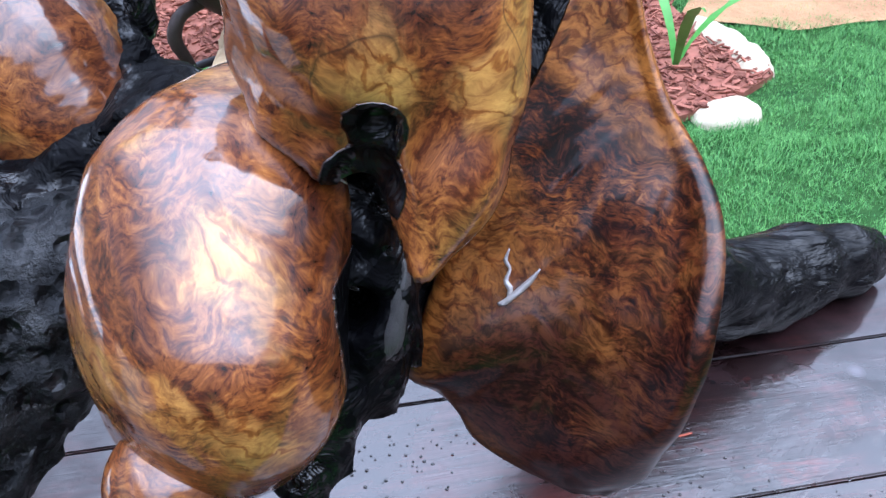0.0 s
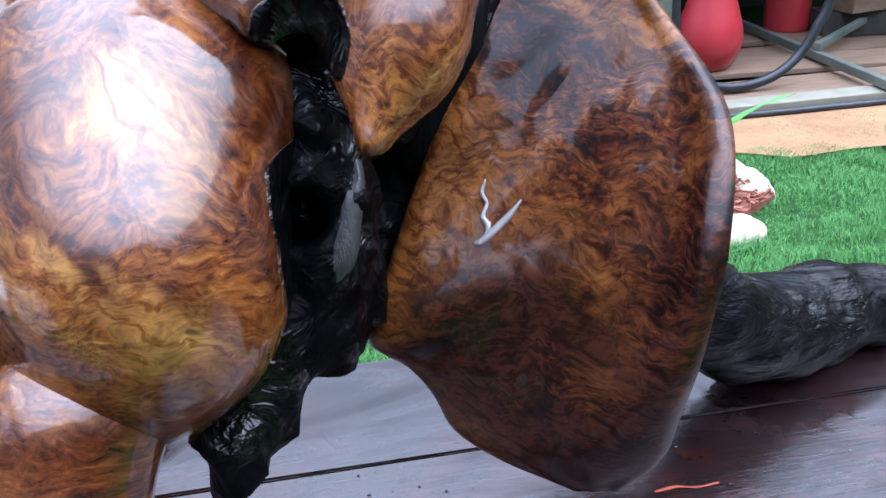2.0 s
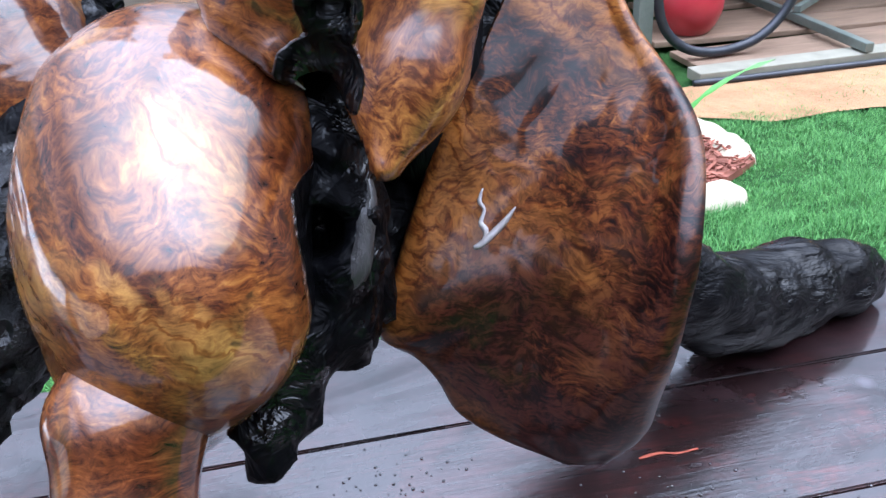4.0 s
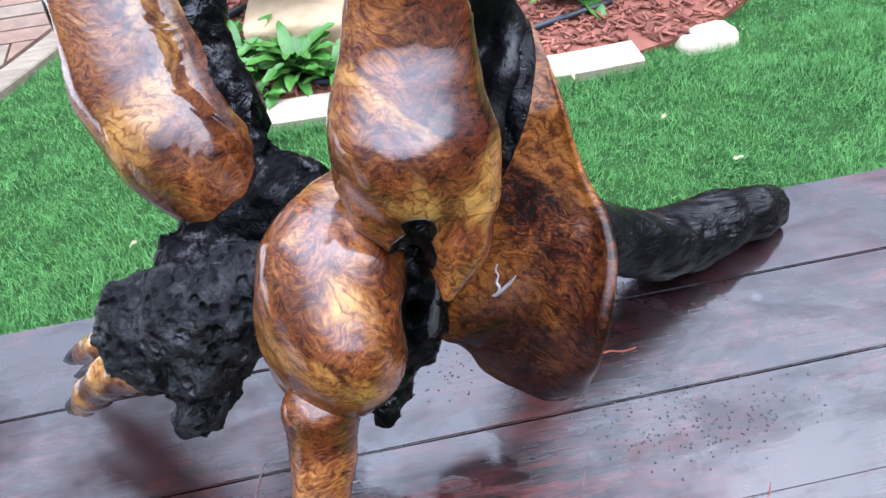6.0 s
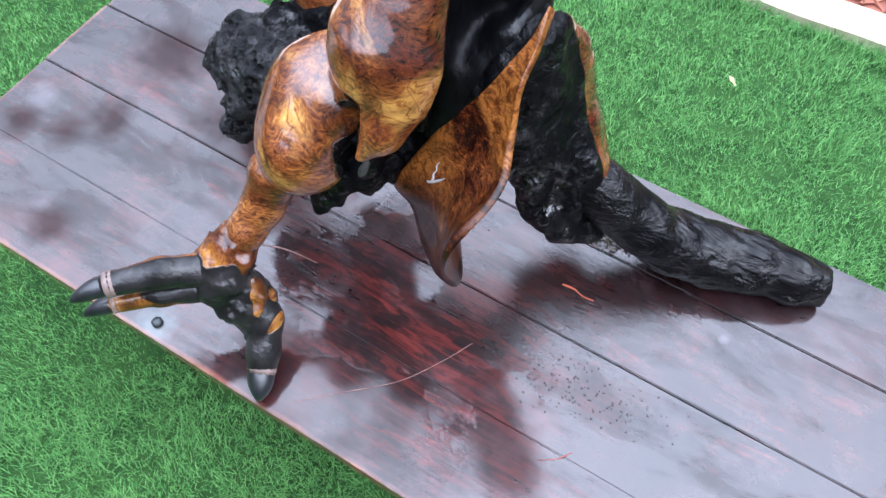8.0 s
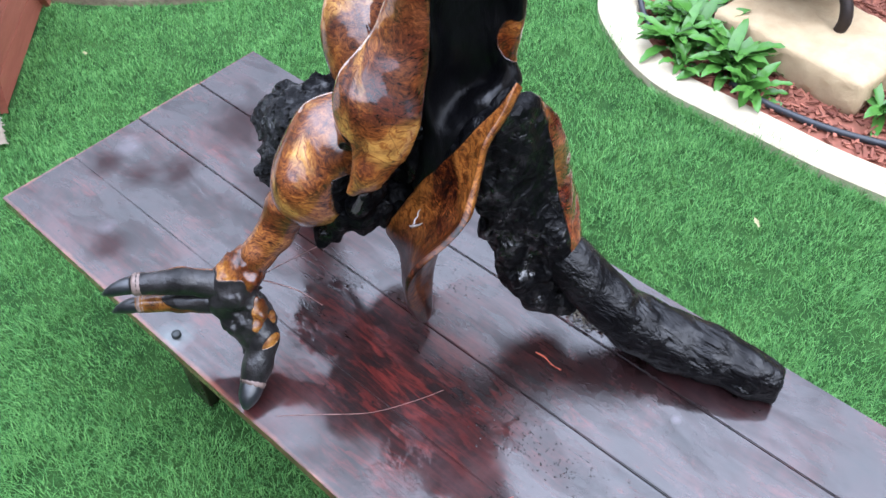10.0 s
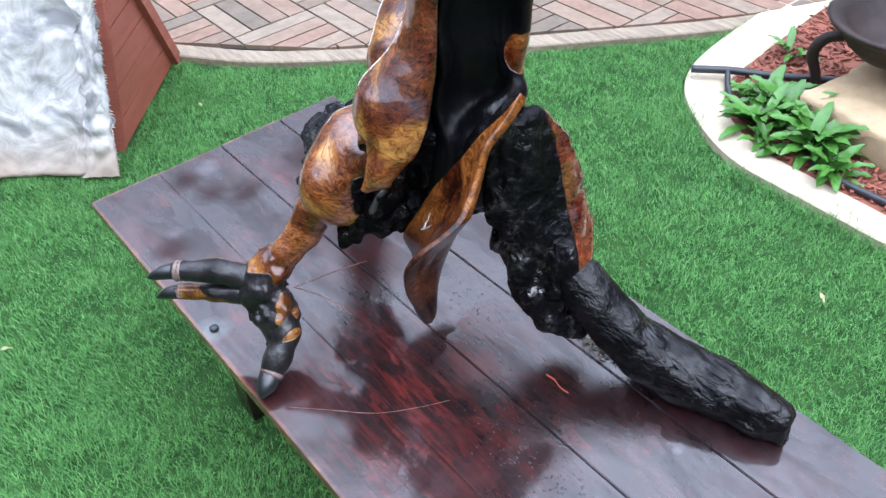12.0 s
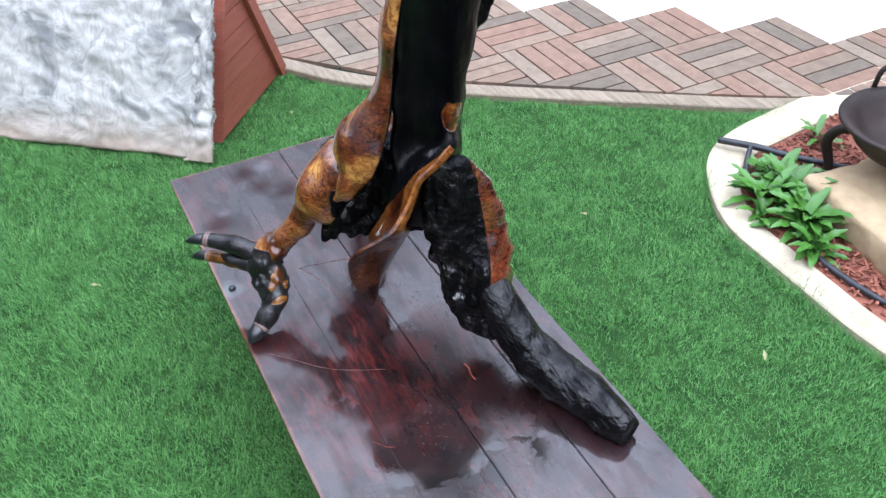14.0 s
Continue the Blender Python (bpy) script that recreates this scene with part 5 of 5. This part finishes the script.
def build_bowl(at):
    b = base("cast_iron_bowl", at, "rusty cast-iron bowl on three curved legs over the stone", "bowl")
    x0, y0 = at[0], at[1]
    prof = [(0.0, 0.165), (0.07, 0.168), (0.12, 0.185), (0.15, 0.215), (0.165, 0.25), (0.185, 0.268), (0.2, 0.272), (0.205, 0.28), (0.2, 0.288), (0.18, 0.284), (0.155, 0.265), (0.13, 0.225), (0.08, 0.195), (0.0, 0.19)]
    vs, fs, n = [], [], 40
    for r, z in prof:
        for k in range(n):
            a = 2 * math.pi * k / n
            vs.append((x0 + r * math.cos(a), y0 + r * math.sin(a), z))
    for i in range(len(prof) - 1):
        for k in range(n):
            fs.append((i * n + k, i * n + (k + 1) % n, (i + 1) * n + (k + 1) % n, (i + 1) * n + k))
    part("basin", as_mesh("basin", vs, fs, IRON), IRON, b)
    for a in (radians(205), radians(325), radians(85)):
        c, s = math.cos(a), math.sin(a)
        rows = [(x0 + c * r, y0 + s * r, z, w) for r, z, w in ((0.13, 0.21, 0.014), (0.19, 0.19, 0.016), (0.215, 0.14, 0.017), (0.195, 0.08, 0.014), (0.19, 0.04, 0.015), (0.215, 0.016, 0.018))]
        vs, fs = tube(spline(rows, 18), 10)
        part("leg", as_mesh("leg", vs, fs, IRON), IRON, b)
    for a in (radians(150), radians(330)):
        c, s = math.cos(a), math.sin(a)
        vs, fs = tube(spline([(x0 + c * 0.2 - s * o, y0 + s * 0.2 + c * o, z, 0.008) for o, z in ((-0.05, 0.28), (-0.04, 0.34), (0, 0.36), (0.04, 0.34), (0.05, 0.28))], 14), 8)
        part("handle", as_mesh("handle", vs, fs, IRON), IRON, b)


build_bowl((0.575, 1.965, 0.0))


def pipe(name, rows, label, sides=10, n=30):
    vs, fs = tube(spline(rows, n), sides)
    return tagged(part(name, as_mesh(name, vs, fs, PIPE), PIPE), label, "pipe")


pipe("irrigation_pipe", [(0.108, 1.705, 0.05, 0.0115), (0.2, 1.78, 0.05, 0.0115), (0.3, 1.86, 0.04, 0.011), (0.45, 2.0, 0.026, 0.011)], "black poly irrigation pipe stub resting over the kerb")
pipe("irrigation_pipe", [(0.19, 1.768, 0.05, 0.0085), (0.24, 1.71, 0.035, 0.0085), (0.3, 1.66, 0.024, 0.0085)], "thin black poly pipe branching into the plants")
pipe("irrigation_pipe", [(0.6, 1.58, 0.024, 0.0095), (0.72, 1.56, 0.024, 0.0095), (0.9, 1.575, 0.024, 0.0095), (1.15, 1.65, 0.024, 0.0095), (1.4, 1.72, 0.024, 0.0095)], "black poly irrigation pipe lying on the mulch")


# ---- red A-frame with the canvas ----
def build_frame():
    f = base("red_a_frame", (-1.2, 0.2, 0), "red-brown painted timber A-frame with boarded end, draped with canvas", "frame")
    P0, P1 = np.array((-0.783, 0.277, 0.0)), np.array((-1.18, 0.628, 0.0))
    top0, top1 = np.array((-0.955, 0.435, 0.54)), np.array((-0.985, 0.46, 0.54))
    out = np.array((0.65, 0.76, 0)) * 0.5
    out /= np.linalg.norm(out)
    rows = 7
    for k in range(rows):
        a, b = k / rows + 0.004, (k + 1) / rows - 0.004
        quad = [P0 + (top0 - P0) * a, P1 + (top1 - P1) * a, P1 + (top1 - P1) * b, P0 + (top0 - P0) * b]
        vs = [tuple(p) for p in quad] + [tuple(p - out * 0.018) for p in quad]
        fs = [(0, 1, 2, 3), (7, 6, 5, 4), (0, 4, 5, 1), (1, 5, 6, 2), (2, 6, 7, 3), (3, 7, 4, 0)]
        part("board", as_mesh("board", vs, fs, RED_WOOD, False), RED_WOOD, f)
    d = (top1 - P1) / np.linalg.norm(top1 - P1)
    w = np.cross(d, out)
    m = Matrix((tuple(d), tuple(w), tuple(out))).transposed().to_4x4()
    bm = bmesh.new()
    bmesh.ops.create_cube(bm, size=1, matrix=Matrix.Translation(Vector(P1 + d * 0.3 + out * 0.006)) @ m @ Matrix.Diagonal((0.62, 0.045, 0.03, 1)))
    part("trim", bm, RED_WOOD, f, soft=False)
    # the far slope and the near slope under the canvas
    along = np.array((-0.64, -0.77, 0)) * 1.1
    for a, b in ((P1, top1), (P0, top0)):
        quad = [a, b, b + along, a + along]
        vs = [tuple(p) for p in quad] + [tuple(p + np.array((0.006, 0.004, -0.012))) for p in quad]
        vs = [(x, y, max(z, 0)) for x, y, z in vs]
        part("slope", as_mesh("slope", vs, [(0, 1, 2, 3), (7, 6, 5, 4), (0, 4, 5, 1), (1, 5, 6, 2), (2, 6, 7, 3), (3, 7, 4, 0)], RED_WOOD, False), RED_WOOD, f)


build_frame()


def build_canvas():
    c0 = np.array((-0.668, 0.218, 0.01))
    along = np.array((-0.645, -0.765, 0))
    back = np.array((-0.183, 0.16, 0.54))
    nu, nv = 90, 60
    front = np.array((0.76, -0.64, 0.33))
    vs, fs = [], []
    for j in range(nv + 1):
        for i in range(nu + 1):
            u, v = i / nu * 1.15, j / nv
            p = c0 + along * u + back * v
            q = Vector((u * 7, v * 6, 0))
            bulge = 0.012 * noise.fractal(q * 0.7, 0.6, 2.1, 4) + 0.003 * noise.noise(q * 4)
            hem = math.exp(-(u / 0.06) ** 2)
            bulge += 0.022 * hem * noise.noise(Vector((u * 30, v * 14, 3))) + 0.012 * hem
            p = p + front * bulge
            p = p + along * (0.012 * noise.noise(Vector((3, v * 18, 0))) * (1 - u))
            if v < 0.08:
                p[2] += 0.008 * noise.noise(Vector((u * 12, 0, 7))) * (1 - v / 0.08)
            p[2] = max(p[2], 0.006)
            vs.append(tuple(p))
    for j in range(nv):
        for i in range(nu):
            a = j * (nu + 1) + i
            fs.append((a, a + nu + 1, a + nu + 2, a + 1))
    n = len(vs)
    vs += [tuple(np.array(v) - front * 0.006) for v in vs]
    fs += [tuple(n + i for i in f[::-1]) for f in fs]
    rim = [i for i in range(nu + 1)] + [j * (nu + 1) + nu for j in range(1, nv + 1)] + [nv * (nu + 1) + i for i in range(nu - 1, -1, -1)] + [j * (nu + 1) for j in range(nv - 1, 0, -1)]
    fs += [(a, b, n + b, n + a) for a, b in zip(rim, rim[1:] + rim[:1])]
    c = tagged(part("canvas", as_mesh("canvas", vs, fs, CLOTH), CLOTH), "weathered grey-white stiff canvas with frayed muddy hem on the A-frame", "canvas")
    # a torn strip of cloth hangs down the edge and spills on the grass
    vs, fs = [], []
    rows, cols = 54, 8
    for j in range(rows + 1):
        v = 1 - j / rows * 1.0
        wide = 0.06 + 0.03 * noise.noise(Vector((1, v * 9, 0))) + 0.045 * max(0, 0.25 - v) / 0.25
        for i in range(cols + 1):
            u = i / cols
            edge = 0.02 * noise.noise(Vector((7, v * 26, 2))) if i == cols else 0.004 * noise.noise(Vector((5, v * 22, 4)))
            p = c0 + back * v + along * (u * wide + edge - 0.004) + front * (0.016 + 0.03 * abs(noise.noise(Vector((u * 3, v * 11, 1)))) + 0.02 * max(0, 0.2 - v) * (1 + noise.noise(Vector((u * 5, v * 20, 8)))))
            vs.append((p[0], p[1], max(p[2], 0.012)))
    for j in range(rows):
        for i in range(cols):
            a = j * (cols + 1) + i
            fs.append((a, a + 1, a + cols + 2, a + cols + 1))
    n = len(vs)
    vs += [tuple(np.array(q) - front * 0.003) for q in vs]
    fs += [tuple(n + i for i in f[::-1]) for f in fs]
    part("torn_strip", as_mesh("torn_strip", vs, fs, CLOTH), CLOTH, c, "torn frayed strip of canvas")
    rng = random.Random(9)
    for k in range(80):
        v = k / 80
        p = c0 + back * v + front * 0.014
        t = along * -0.008 + np.array((rng.uniform(-0.004, 0.004), rng.uniform(-0.004, 0.004), rng.uniform(-0.006, 0.002)))
        vs, fs = tube([(*p, 0.0028), (*(p + t * 0.6), 0.002), (*(p + t), 0.0008)], 5)
        part("fray", as_mesh("fray", vs, fs, CLOTH), CLOTH, c)


build_canvas()

# ---- boards, steel, hose and red canisters past the lawn ----
def board(name, size, at, turn, material, label, category):
    tagged(part(name, box_bm(size, at, 0.003, turn=Euler([radians(a) for a in turn])), material, soft=False), label, category)


board("ground_board", (1.4, 0.085, 0.035), (2.62, 2.32, 0.022), (0, 0, 1), PALE_BOARD, "pale weathered board lying at the lawn's edge", "board")
pipe("black_strip", [(1.9, 2.262, 0.014, 0.01), (2.1, 2.258, 0.013, 0.01), (2.6, 2.262, 0.013, 0.01), (3.3, 2.27, 0.013, 0.01)], "black pipe along the pale board")
for k, (x, y, sx, sy, a) in enumerate(((2.52, 2.5, 1.1, 0.2, 2), (2.6, 2.72, 1.3, 0.2, -3), (2.5, 2.94, 1.2, 0.18, 4), (2.8, 3.16, 1.4, 0.2, -1))):
    board("plywood_board", (sx, sy, 0.02), (x, y, 0.016 + 0.012 * (k % 2)), (0, 0, a), PLY, "tan plywood offcut lying flat", "board")
board("steel_rail", (0.03, 1.06, 0.03), (2.513, 2.8, 0.06), (0, 0, -2), GREY_STEEL, "grey steel rail lying over the boards", "rail")
board("steel_rail", (0.62, 0.025, 0.025), (2.74, 2.9, 0.09), (0, 0, 40), GREY_STEEL, "grey steel rail lying over the boards", "rail")
board("steel_post", (0.05, 0.05, 0.9), (1.815, 2.47, 0.45), (0, 0, 0), GREY_STEEL, "upright grey steel post", "post")
board("timber_offcut", (0.3, 0.12, 0.07), (2.96, 3.08, 0.165), (0, 0, 12), PLY, "sawn timber offcut on the pile", "timber")
board("timber_offcut", (0.4, 0.14, 0.1), (2.96, 3.11, 0.08), (0, 0, -5), FENCE, "dark timber block under the offcut", "timber")
# a dark bench past the boards; its unseen top is widened to shade them
bench = base("dark_bench", (2.6, 3.6, 0), "dark timber workbench with an unseen top widened to shade the boards", "bench")
part("bench_top", box_bm((3.4, 1.25, 0.05), (2.85, 3.32, 0.78), 0.004), FENCE, bench, soft=False)
part("back_panel", box_bm((2.6, 0.03, 0.74), (2.6, 3.91, 0.38), 0.003), FENCE, bench, soft=False)
for x in (1.36, 2.75, 3.84):
    part("leg", box_bm((0.08, 0.08, 0.75), (x, 3.41, 0.375), 0.004), FENCE, bench, soft=False)


def lathe(prof, at, n=28):
    vs, fs = [], []
    for r, z in prof:
        for k in range(n):
            a = 2 * math.pi * k / n
            vs.append((at[0] + r * math.cos(a), at[1] + r * math.sin(a), at[2] + z))
    for i in range(len(prof) - 1):
        for k in range(n):
            fs.append((i * n + k, i * n + (k + 1) % n, (i + 1) * n + (k + 1) % n, (i + 1) * n + k))
    return vs, fs


prof = spline([(0.0, 0.0, 0), (0.05, 0.003, 0), (0.085, 0.03, 0), (0.112, 0.09, 0), (0.11, 0.15, 0), (0.09, 0.22, 0), (0.07, 0.29, 0), (0.065, 0.35, 0), (0.03, 0.4, 0), (0.0, 0.405, 0)], 30)
vs, fs = lathe([(max(p[0], 0.0005), p[1]) for p in prof], (2.11, 2.74, 0.03))
tagged(part("red_float", as_mesh("red_float", vs, fs, RED_PAINT), RED_PAINT), "rounded gourd-shaped bright red vessel standing on the boards", "vessel")
can = base("red_canister", (2.7, 3.24, 0.0), "red canister with a white label on the boards", "canister")
vs, fs = lathe([(0, 0), (0.085, 0.002), (0.09, 0.02), (0.09, 0.36), (0.06, 0.42), (0.02, 0.43), (0.02, 0.47), (0, 0.47)], (2.7, 3.24, 0.03))
part("body", as_mesh("body", vs, fs, RED_PAINT), RED_PAINT, can)
part("label", box_bm((0.07, 0.004, 0.05), (2.7, 3.148, 0.2)), LABEL, can, "small white label plate", soft=False)
pipe("black_hose", [(1.83, 2.46, 0.75, 0.016), (1.842, 2.455, 0.4, 0.016), (1.852, 2.45, 0.24, 0.016), (1.885, 2.45, 0.135, 0.016), (1.965, 2.45, 0.066, 0.016), (2.076, 2.45, 0.046, 0.016), (2.2, 2.46, 0.066, 0.016), (2.29, 2.47, 0.125, 0.016), (2.345, 2.47, 0.22, 0.016), (2.385, 2.47, 0.36, 0.016), (2.41, 2.47, 0.9, 0.016)], "thick black hose hanging in a loop", 12, 50)
